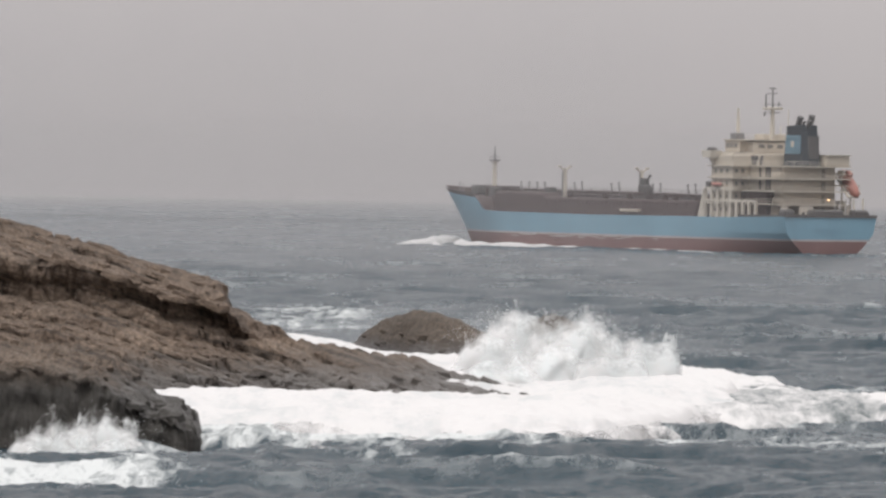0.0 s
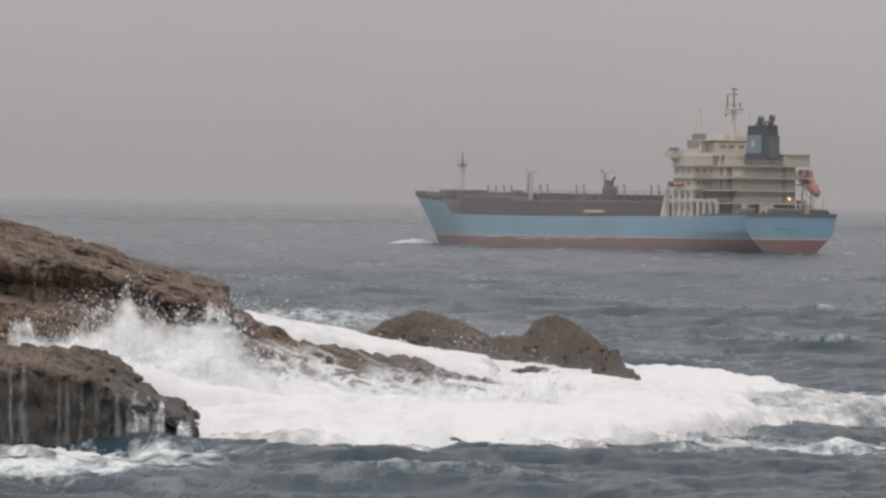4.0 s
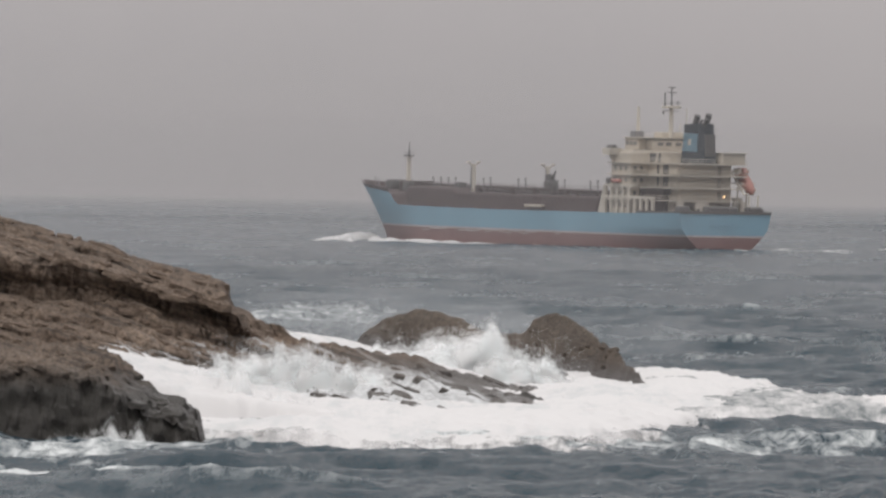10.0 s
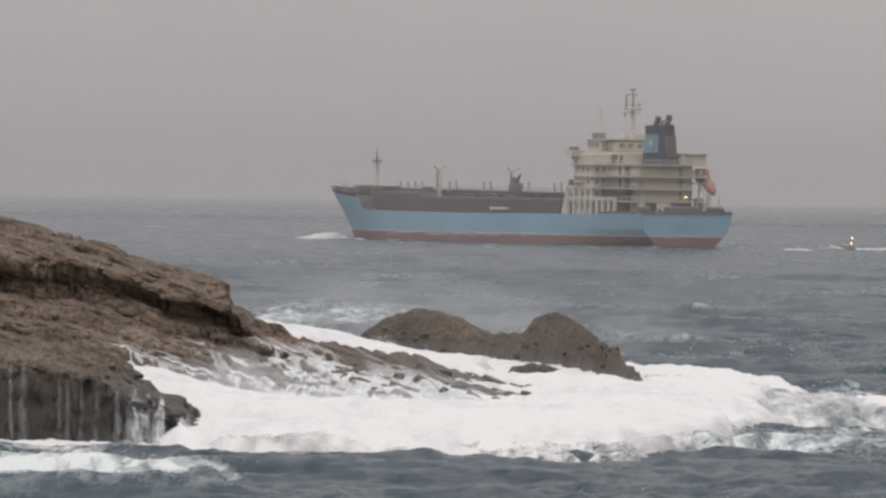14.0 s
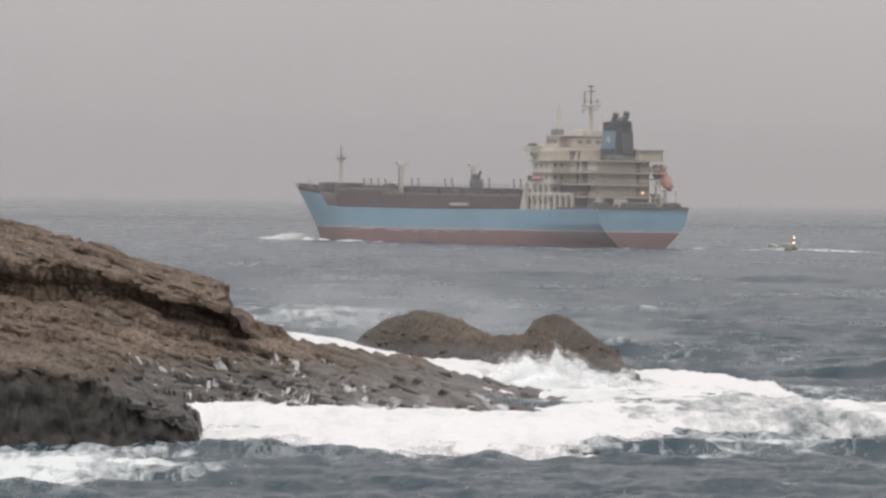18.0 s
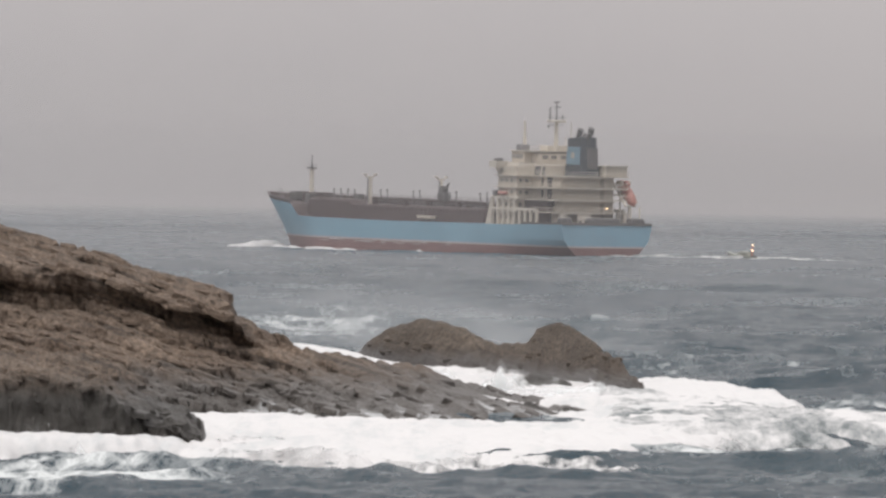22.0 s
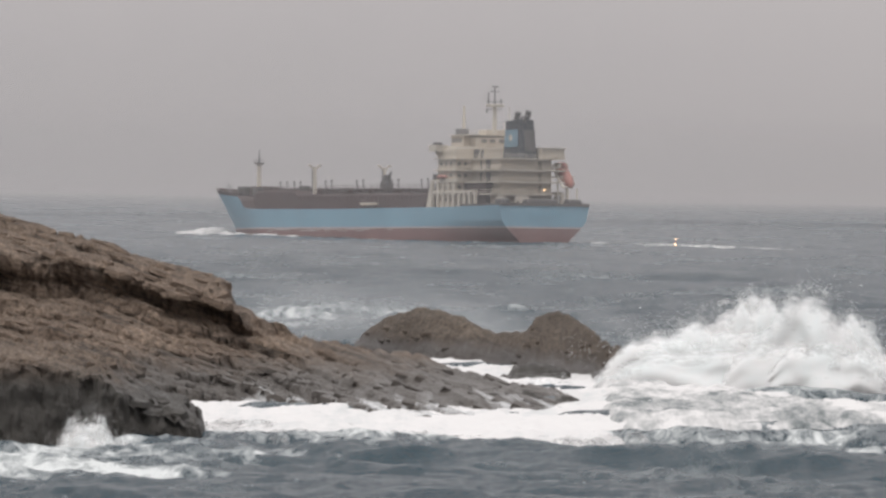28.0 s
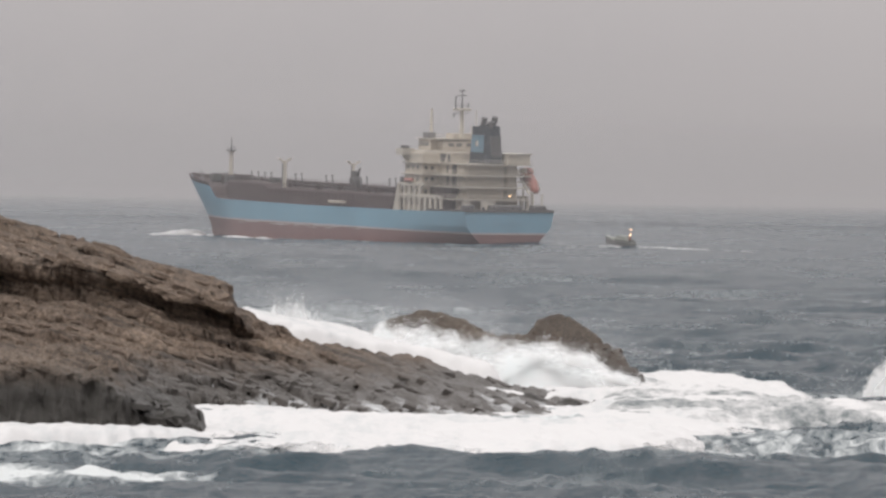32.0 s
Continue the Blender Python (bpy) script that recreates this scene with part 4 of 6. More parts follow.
rail(ship, [(-44, 4.4, 13.5), (58, 4.4, 13.5)], 1.1, 3.4, M_BROWN)


# vent posts in pairs
def vent(a, b, h):
    v = part("vent_post", rodded((0, 0, 0), (0.35, 0, h), 0.22, 0.18, 6), M_GREY, ship, "grey tank vent post")
    v.matrix_basis = pose(a, b, 12.1)
    part("cap", rodded((0.35, 0, h), (0.42, 0, h + 0.55), 0.42, 0.28, 6), M_GREY, v)


for a in (20.2, 3.2, -15.6, -31.2):
    vent(a + 1.7, 4.0, 3.3)
    vent(a - 1.7, 4.0, 3.5)
for a in (48.5, 44.8, 41, 37.4):
    vent(a, 3.0, 3.2)
for a, b, w, h in ((31.0, 5.5, 2.2, 2.0), (-10, 3.0, 2.0, 2.6), (60.5, 3.5, 2.4, 1.7), (56, -2, 3.0, 1.6)):
    part("deck_locker", boxed(a - w / 2, a + w / 2, b - w / 2, b + w / 2, 12.0, 12.6 + h, bevel=0.12), M_DARK, ship, "dark deck locker")
for i in range(16):
    random.seed(200 + i)
    a, b = -42 + i * 6.1 + random.uniform(-1, 1), random.choice((-7, -4, 6, 7.5, 8.5))
    part("tank_hatch", rodded((a, b, 12.0), (a, b, 12.7 + random.random() * 0.7), 0.75, 0.65, 10), M_BROWN, ship)


# bow mast with its platform
def lattice_mast(x, y, z0, z_plat, z_top, r, arm, name, label):
    m = part(name, rodded((0, 0, 0), (0, 0, z_plat - z0), r * 1.25, r, 10), M_CREAM, ship, label)
    m.matrix_basis = pose(x, y, z0)
    h = z_plat - z0
    part("platform", boxed(-arm, arm, -arm, arm, h, h + 0.4, bevel=0.1), M_GREY, m)
    part("platform_rail", boxed(-arm, arm, -arm, arm, h + 0.95, h + 1.1), M_GREY, m)
    for sx in (-1, 1):
        for sy in (-1, 1):
            part("strut", rodded((0, 0, h - 0.9), (sx * arm * 0.8, sy * arm * 0.8, h), 0.07, n=5), M_CREAM, m)
    part("topmast", rodded((0, 0, h), (0, 0, z_top - z0), r * 0.55, r * 0.25, 8), M_GREY, m)
    return m


bow_mast = lattice_mast(66.5, 0, 12.6, 20.9, 24.6, 0.52, 1.1, "bow_mast", "cream bow mast with a lookout platform")
for a, b, h in ((78, 3, 3.0), (72, 5.5, 2.6), (75, -3, 2.4)):
    part("fairlead_post", rodded((a, b, 12.4), (a + 0.4, b, 12.6 + h), 0.14, n=6), M_GREY, ship)
part("anchor_windlass", boxed(69.5, 72.5, -3.5, 3.5, 12.4, 14.8, bevel=0.35), M_DARK, ship, "dark anchor windlass")
part("fore_store", boxed(60.5, 64.5, -4, 4, 12.0, 14.6, bevel=0.2), M_BROWN, ship, "red-brown forecastle store")


def tee_post(x, y, z0, z1, r):
    m = part("derrick_post", rodded((0, 0, 0), (0, 0, z1 - z0), r, r * 0.92, 12), M_CREAM, ship, "cream derrick post with a forked head")
    m.matrix_basis = pose(x, y, z0)
    h = z1 - z0
    for s in (-1, 1):
        part("fork_arm", rodded((0, 0, h - 0.9), (0, s * 1.5, h + 0.4), 0.22, 0.18, 6), M_CREAM, m)
        part("lamp_head", boxed(-0.4, 0.4, s * 1.5 - 0.45, s * 1.5 + 0.45, h + 0.2, h + 0.65, bevel=0.08), M_CREAM, m)
    part("collar", rodded((0, 0, h * 0.55), (0, 0, h * 0.55 + 0.35), r * 1.18, n=12), M_CREAM, m)
    part("ladder", boxed(-0.25, 0.25, r + 0.02, r + 0.12, 0.4, h - 0.8), M_GREY, m)
    return m


tee_post(17.0, 10.2, 10.0, 19.4, 0.6)
mid_post = tee_post(-2.2, 0, 12.2, 19.2, 0.5)
crane = part("hose_crane", boxed(-1.4, 1.4, -1.2, 1.2, 0, 3.6, bevel=0.25), M_DARK, ship, "dark hose crane at the manifold")
crane.matrix_basis = pose(-4.2, 0.4, 12.1)
part("jib", rodded((0, 0, 3.2), (-2.6, 0, 6.0), 0.4, 0.3, 6), M_DARK, crane)
part("slewing_cab", boxed(-1.0, 1.0, -0.8, 0.8, 3.5, 5.2, bevel=0.15), M_DARK, crane)
part("crane_base", boxed(-8.5, 3.0, -5, 5, 0, 0.9), M_DARK, crane)

# ---- the deckhouse
house = part("deckhouse", boxed(-61, -52, -12.3, 12.3, 8.4, 23.3, bevel=0.15), M_BEIGE, ship, "cream accommodation block")
part("engine_casing", boxed(-75.6, -60.9, -7.6, 7.4, 8.4, 20.9, bevel=0.15), M_BEIGE, ship, "cream engine casing under the funnel")
part("upper_casing", boxed(-66.8, -61.05, -8.0, 7.2, 20.9, 23.5, bevel=0.1), M_BEIGE, ship, "cream upper casing before the funnel")
# dark panels on the wall stand in for the gallery's shade
for x0, x1 in ((-64.6, -61.6), (-66.7, -65.3)):
    part("gallery_shade_panel", boxed(x0, x1, 7.16, 7.26, 21.0, 23.2), M_DARK, ship, "dark panel for the shaded gallery before the funnel")
part("raking_stay", prism(bmesh.new(), [(-64.7, 20.9), (-64.3, 20.9), (-65.6, 23.5), (-66.0, 23.5)], 7.2, 7.5), M_CREAM, ship, "cream raking stay")
after = part("after_casing", boxed(-78.6, -66.79, -9.6, -2.9, 20.9, 23.4, bevel=0.1), M_BEIGE, ship, "cream casing beside the funnel")
part("roof_edge", boxed(-79.1, -66.6, -9.9, -2.8, 23.4, 23.65), M_CREAM, after)
# the dark red-brown colour stands in for shade behind the pillars
part("side_house", boxed(-72, -50, -9.6, 9.6, 8.4, 15.0), M_BROWN, ship, "lower house painted dark for the shade behind the pillars")
# deck plates that ring the house at every storey
for i, z in enumerate((11.6, 14.7, 17.7, 20.6)):
    d = part("storey_deck", boxed(-62.6, -51.2, -13.0, 13.0, z, z + 0.28), M_CREAM, ship, "pale storey deck edge")
    part("casing_deck", boxed(-79.4, -62.61, -9.6, 10.4 if i < 3 else 8.6, z, z + 0.28), M_CREAM, d)
    rail(d, [(-62.5, 12.9, z + 0.28), (-62.5, 9.0, z + 0.28)], 1.05, 1.6)
    rail(d, [(-79.3, 9.0, z + 0.28), (-79.3, -9.5, z + 0.28)], 1.05, 2.2)
    rail(d, [(-63.0, 9.6, z + 0.28), (-79.3, 9.6, z + 0.28)], 1.05, 2.2)
# windows and doors on the aft and port walls
for z in (9.6, 12.7, 15.8, 18.8):
    for y in (11.0, 9.2):
        w = part("window", boxed(-61.06, -60.98, y - 0.45, y + 0.45, z + 0.2, z + 1.2), M_GLASS, house)
    part("casing_door", boxed(-75.7, -75.58, -4.6, -3.6, z - 0.7, z + 1.4), M_SHADE, house)
    for a in (-54, -56.5, -59):
        part("window", boxed(a - 0.45, a + 0.45, 12.26, 12.36, z + 0.2, z + 1.2), M_GLASS, house)
    part("door", boxed(-66.4, -65.4, 7.36, 7.5, z - 0.6, z + 1.5), M_DARK, house, "dark weather door")
    part("locker", boxed(-75.4, -71.5, 7.36, 7.9, z - 0.6, z + 0.6, bevel=0.1), M_BEIGE, house, "cream deck locker")
    if z > 15:
        # stairwell shade, put on the casing wall as a dark panel
        part("recess", boxed(-70.6, -68.2, 7.36, 7.5, z - 0.7, z + 1.7), M_DARK, house, "dark panel for the shaded stair recess")
# port and starboard pillars of the lower gallery
for s in (1, -1):
    g = part("gallery_beam", boxed(-72.4, -49.8, s * 12.6 - 0.35, s * 12.6 + 0.35, 12.1, 12.65), M_CREAM, ship, "cream beam of the pillared gallery")
    part("upper_beam", boxed(-63.2, -49.8, s * 12.6 - 0.35, s * 12.6 + 0.35, 15.1, 15.5), M_CREAM, g)
    for i in range(9):
        a = -50.2 - i * 2.72
        part("pillar", boxed(a - 0.42, a + 0.42, s * 12.6 - 0.3, s * 12.6 + 0.3, 8.4, 12.1), M_CREAM, g)
        if i < 5:
            part("upper_pillar", boxed(a - 0.42, a + 0.42, s * 12.6 - 0.3, s * 12.6 + 0.3, 12.65, 15.1), M_CREAM, g)
    wedge = part("end_bracket", prism(bmesh.new(), [(-50.4, 8.4), (-47.2, 8.4), (-49.6, 15.2), (-50.4, 15.2)], s * 12.6 - 0.3, s * 12.6 + 0.3), M_CREAM, g)
    part("bow_locker", boxed(-51.8, -50.4, s * 12.0 - 0.8, s * 12.0 + 0.8, 15.5, 16.9, bevel=0.1), M_DARK, g)
part("liferaft", rodded((-54.2, 12.4, 16.0), (-57.4, 12.4, 16.0), 0.65, n=10), M_CREAM, ship, "cream liferaft canister", True)
part("rescue_boat", boxed(-57.6, -53.6, 12.3, 13.6, 15.7, 16.7, bevel=0.4), M_ORANGE, ship, "faded orange rescue boat")
part("aft_store", boxed(-75.5, -72.4, -3, 8.6, 8.5, 11.5, bevel=0.1), M_BEIGE, ship, "cream store on the poop")
for y0, y1 in ((-12.0, -8.0), (-5.0, 4.0), (9.0, 12.0)):
    part("mooring_gear", boxed(-83.5, -80.6, y0, y1, 8.7, 10.6, bevel=0.4), M_DARK, ship, "dark mooring winch")
for y in (-11.4, -7.0, -2.0, 3.0, 7.0, 11.0):
    part("bollard", rodded((-83.9, y, 8.7), (-83.9, y, 10.0), 0.35, n=8), M_DARK, ship)

# bridge and its wings
bridge = part("bridge", boxed(-60.5, -51.5, -11.4, 11.4, 23.3, 24.0), M_CREAM, ship, "cream navigation bridge with wings")
part("wheelhouse", boxed(-57.5, -51.2, -8.0, 8.0, 24.0, 26.8, bevel=0.15), M_BEIGE, bridge)
part("chart_house", boxed(-60.6, -57.5, -8.4, 6.0, 24.0, 26.4, bevel=0.1), M_BEIGE, bridge)
part("roof", boxed(-60.9, -50.9, -8.8, 8.4, 26.8, 27.05), M_CREAM, bridge)
for s in (1, -1):
    part("wing", prism(bmesh.new(), [(-1.6, 0), (1.6, 0), (1.9, 1.7), (-1.9, 1.7)], 0, 3.4), M_CREAM, bridge).matrix_basis = pose(-53.2, s * 11.2 if s > 0 else -14.6, 22.6)
    part("wing_bracket", prism(bmesh.new(), [(0, 0), (1.6, 0), (1.6, -2.4)], -0.25, 0.25), M_CREAM, bridge).matrix_basis = pose(-53.2, s * 13.9, 22.7, 0, 0, -90 if s > 0 else 90)
    part("wing_console", boxed(-54.2, -52.4, s * 13.0 - 0.8, s * 13.0 + 0.8, 24.2, 25.0), M_DARK, bridge)
for a in (-52.4, -54.2, -56.0):
    part("bridge_window", boxed(a - 0.7, a + 0.7, 7.96, 8.06, 25.0, 26.1), M_GLASS, bridge)
for y in (3.6, 1.2, -1.6, -4.4, -6.8):
    part("bridge_window", boxed(-60.68, -60.56, y - 0.8, y + 0.8, 25.0, 25.9), M_GLASS, bridge)
rail(bridge, [(-60.8, 8.3, 27.05), (-60.8, -8.7, 27.05)], 1.0, 1.8)
part("dish_housing", boxed(-56.0, -53.4, 5.4, 8.0, 26.9, 28.6, bevel=0.2), M_GREY, bridge)
part("upper_locker", boxed(-59.4, -55.6, -4.5, 2.4, 27.05, 28.4, bevel=0.1), M_BEIGE, bridge)

main_mast = part("main_mast", rodded((0, 0, 0), (0, 0, 7.7), 0.62, 0.45, 12), M_CREAM, ship, "cream radar mast with crosstrees")
main_mast.matrix_basis = pose(-59.6, 0, 27.0)
part("radar_platform", boxed(-1.5, 1.5, -2.0, 2.0, 7.2, 7.9, bevel=0.15), M_CREAM, main_mast)
part("platform_rail", boxed(-1.4, 1.4, -2.0, 2.0, 8.5, 8.62), M_GREY, main_mast)
part("topmast", rodded((0, 0, 7.6), (0, 0, 12.6), 0.26, 0.14, 8), M_GREY, main_mast)
part("crosstree", boxed(-0.12, 0.12, -1.3, 1.3, 11.0, 11.25), M_GREY, main_mast)
part("radar_scanner", boxed(-0.25, 0.25, -0.9, 0.9, 12.2, 12.5), M_GREY, main_mast)
part("signal_post", rodded((0, 1.9, 7.4), (0, 1.9, 11.0), 0.2, 0.2, 6), M_GREY, main_mast)
part("signal_post", rodded((0, -1.8, 7.4), (0, -1.8, 9.2), 0.12, 0.16, 6), M_GREY, main_mast)
part("yard_arm", rodded((0, -2.2, 6.6), (0, 2.4, 6.6), 0.10, n=5), M_GREY, main_mast)
part("hanging_lamp", rodded((0, 2.3, 5.7), (0, 2.3, 6.5), 0.2, n=6), M_DARK, main_mast)
for x, y, h in ((-50.8, 4.0, 7.55), (-55, -5.5, 3.5), (-62.5, -2.6, 7.4)):
    part("aerial", rodded((x, y, 26.9), (x, y, 27.0 + h), 0.6 if h > 7.5 else 0.2, 0.3 if h > 7.5 else 0.09, 5), M_CREAM, ship, "thin pale aerial")

# funnel: tapered casing with a raked top, pale band, exhausts
def funnel_shape(z0, z1, grow):
    bm = bmesh.new()
    rings = []
    for z in (z0, z1):
        u = (z - 20.8) / 9.6
        x0, x1, w = -67.6 - 0.9 * u + grow, -77.6 + 1.2 * u - grow, 2.6 - 0.4 * u + grow
        rings.append([bm.verts.new((x, y, z + (0.0 if x > -74 else 0.25 * (z1 - z0 > 9)))) for x, y in ((x0 - 0.8, w), (x1 + 1.0, w), (x1, w - 1.0), (x1, -w + 1.0), (x1 + 1.0, -w), (x0 - 0.8, -w), (x0, -w + 0.8), (x0, w - 0.8))])
    for i in range(8):
        bm.faces.new((rings[0][i], rings[0][(i + 1) % 8], rings[1][(i + 1) % 8], rings[1][i]))
    bm.faces.new(rings[0])
    bm.faces.new(rings[1])
    bmesh.ops.recalc_face_normals(bm, faces=bm.faces)
    return bm


funnel = part("funnel", funnel_shape(20.9, 30.4, 0.0), M_NAVY, ship, "dark navy funnel with a pale blue band")
part("lower_lip", funnel_shape(21.0, 21.3, 0.12), M_NAVY, funnel)
part("top_lip", funnel_shape(29.8, 30.2, 0.12), M_NAVY, funnel)
for s in (1, -1):
    bandbm = bmesh.new()
    f = [bandbm.verts.new((x, s * y, z)) for x, y, z in ((-68.9, 2.53, 23.8), (-75.6, 2.53, 23.8), (-75.4, 2.35, 28.2), (-69.1, 2.35, 28.2))]
    bandbm.faces.new(f if s < 0 else f[::-1])
    bmesh.ops.solidify(bandbm, geom=bandbm.faces[:], thickness=-0.06)
    band = part("band", bandbm, M_FBLUE, funnel, "pale blue funnel band")
    part("emblem", boxed(-72.6, -71.6, s * 2.5 - 0.12, s * 2.5 + 0.12, 25.4, 26.8), M_CREAM, band, "small white emblem")
part("grille", boxed(-77.5, -76.7, -1.5, 1.3, 22.6, 28.0), M_DARK, funnel, "dark louvre on the after side")
for x, y, h, r in ((-71.8, 0.9, 2.2, 0.72), (-74.4, -0.6, 2.5, 0.72), (-76.4, 1.2, 1.3, 0.42), (-73.6, -1.4, 1.7, 0.4), (-71.4, -0.6, 1.2, 0.3)):
    ex = part("exhaust_pipe", rodded((x, y, 30.2), (x - 1.3, y, 30.3 + h), r, n=10), M_DARK, funnel, "black exhaust pipe")
    part("rim", rodded((x - 1.2, y, 30.05 + h), (x - 1.34, y, 30.4 + h), r * 1.12, n=10), M_DARK, ex)

# free-fall lifeboat on its ramp at the stern
ramp_thing = part("lifeboat_ramp", boxed(0, 0.4, -0.2, 0.2, 0, 9.0), M_CREAM, ship, "cream launching frame of the lifeboat")
ramp_thing.matrix_basis = pose(-73.4, -8.4, 19.4, 0, 228, 0)
for y in (-2.6,):
    part("ramp_beam", boxed(0, 0.4, y - 0.2, y + 0.2, 0, 9.0), M_CREAM, ramp_thing)
for z in (0.5, 3.2, 6.0, 8.7):
    part("cross_bar", boxed(0.05, 0.35, -2.6, 0.0, z - 0.15, z + 0.15), M_CREAM, ramp_thing)
for x, y, z0, z1 in ((-81.2, -9.2, 8.6, 13.4), (-81.2, -11.8, 8.6, 13.4), (-76.0, -9.2, 8.6, 18.4), (-76.0, -11.8, 8.6, 18.4)):
    part("frame_leg", rodded((x, y, z0), (x, y, z1), 0.22, n=6), M_CREAM, ship)
part("boarding_platform", boxed(-78.6, -73.0, -12.6, -8.4, 16.2, 16.5), M_CREAM, ship, "cream boarding platform")
part("davit_head", boxed(-76.6, -74.2, -12.0, -9.0, 18.6, 20.0, bevel=0.2), M_CREAM, ship, "cream davit head")
for y0, y1 in ((8.2, 10.2), (1.0, 5.0), (-9.4, -8.6)):
    part("poop_screen", boxed(-79.2, -79.0, y0, y1, 8.6, 11.5), M_CREAM, ship, "cream screen under the casing deck")


def lifeboat():
    bm = bmesh.new()
    st = [(-3.9, 0.15, 0.2), (-3.2, 0.8, 0.9), (-1.5, 1.25, 1.25), (1.2, 1.3, 1.35), (2.8, 1.2, 1.3), (3.6, 0.7, 0.9), (3.9, 0.3, 0.4)]
    prev = None
    for x, w, h in st:
        ring = [bm.verts.new((x, w * math.cos(6.28319 * i / 12), h * math.sin(6.28319 * i / 12))) for i in range(12)]
        if prev:
            for i in range(12):
                bm.faces.new((prev[i], ring[i], ring[(i + 1) % 12], prev[(i + 1) % 12]))
        else:
            bm.faces.new(ring)
        prev = ring
    bm.faces.new(prev[::-1])
    bmesh.ops.recalc_face_normals(bm, faces=bm.faces)
    return bm


lb = part("lifeboat", lifeboat(), M_ORANGE, ship, "faded orange-red enclosed lifeboat", True)
lb.matrix_basis = pose(-77.4, -10.5, 16.7, 0, -40, 0) @ Matrix.Diagonal((1.18, 1.12, 1.15, 1))
part("conning_cupola", boxed(0.8, 2.4, -0.6, 0.6, 1.0, 1.9, bevel=0.2), M_ORANGE, lb)
part("fender", boxed(-3.0, 3.0, -1.36, -1.24, -0.2, 0.1), M_CREAM, lb)
part("flood_lamp", rodded((-79.35, -3.2, 12.9), (-79.65, -3.2, 12.9), 0.17, n=10), M_LAMP, ship, "lit warm deck floodlight")


# ---- the small boat
boat = tagged(new("pilot_boat"), "small dark-hulled pilot boat with white cabin and lit mast", "boat")
def boat_hull(z0, z1, flare):
    bm, prev = bmesh.new(), None
    for x, w, sh in ((-6.0, 1.7, 0.0), (-3, 1.9, 0.0), (1, 1.9, 0.1), (3.6, 1.4, 0.35), (5.2, 0.7, 0.65), (6.2, 0.08, 0.9)):
        ring = [bm.verts.new((x + (0.3 if z else 0) * (x > 5), s * w * (flare if z else 1.0) * (1 if z else 0.8), (z1 + sh) if z else z0)) for s, z in ((1, 0), (1, 1), (-1, 1), (-1, 0))]
        if prev:
            for i in range(4):
                bm.faces.new((prev[i], ring[i], ring[(i + 1) % 4], prev[(i + 1) % 4]))
        else:
            bm.faces.new(ring)
        prev = ring
    bm.faces.new(prev[::-1])
    bmesh.ops.recalc_face_normals(bm, faces=bm.faces)
    return bm


part("hull", boat_hull(-0.7, 0.45, 1.0), M_GREY, boat, "dark grey lower hull")
part("topsides", boat_hull(0.4, 1.1, 1.03), M_BOAT, boat, "pale grey-green topsides")
cab = part("cabin", prism(bmesh.new(), [(-4.2, 1.3), (1.6, 1.3), (0.4, 2.15), (-0.4, 2.5), (-3.8, 2.5)], -1.3, 1.3), M_BOAT, boat, "low pale cabin")
part("windscreen", prism(bmesh.new(), [(0.2, 1.75), (0.98, 1.75), (0.52, 2.1), (0.2, 2.1)], -1.1, 1.1), M_GLASS, cab)
for x in (-2.9, -1.2):
    part("side_window", boxed(x - 0.45, x + 0.45, -1.34, 1.34, 1.75, 2.15), M_GLASS, cab)
bm_mast = part("mast", rodded((-4.4, 0, 1.2), (-4.4, 0, 4.6), 0.26, 0.16, 8), M_PILOT_RED, boat, "red-orange signal mast")
part("mast_lamp", rodded((-4.4, 0, 4.6), (-4.4, 0, 4.95), 0.17, n=8), M_BEACON, bm_mast, "lit masthead lamp")
part("cabin_lamp", rodded((-4.4, 0.05, 2.9), (-4.4, 0.05, 3.3), 0.25, n=8), M_BEACON, bm_mast, "lit lamp over the cabin")
part("engine_box", boxed(-5.8, -4.9, -1.1, 1.1, 1.1, 1.6, bevel=0.15), M_DARK, boat)
for piece in boat.children:
    piece.matrix_basis = Matrix.Diagonal((0.70, 0.80, 0.80, 1))

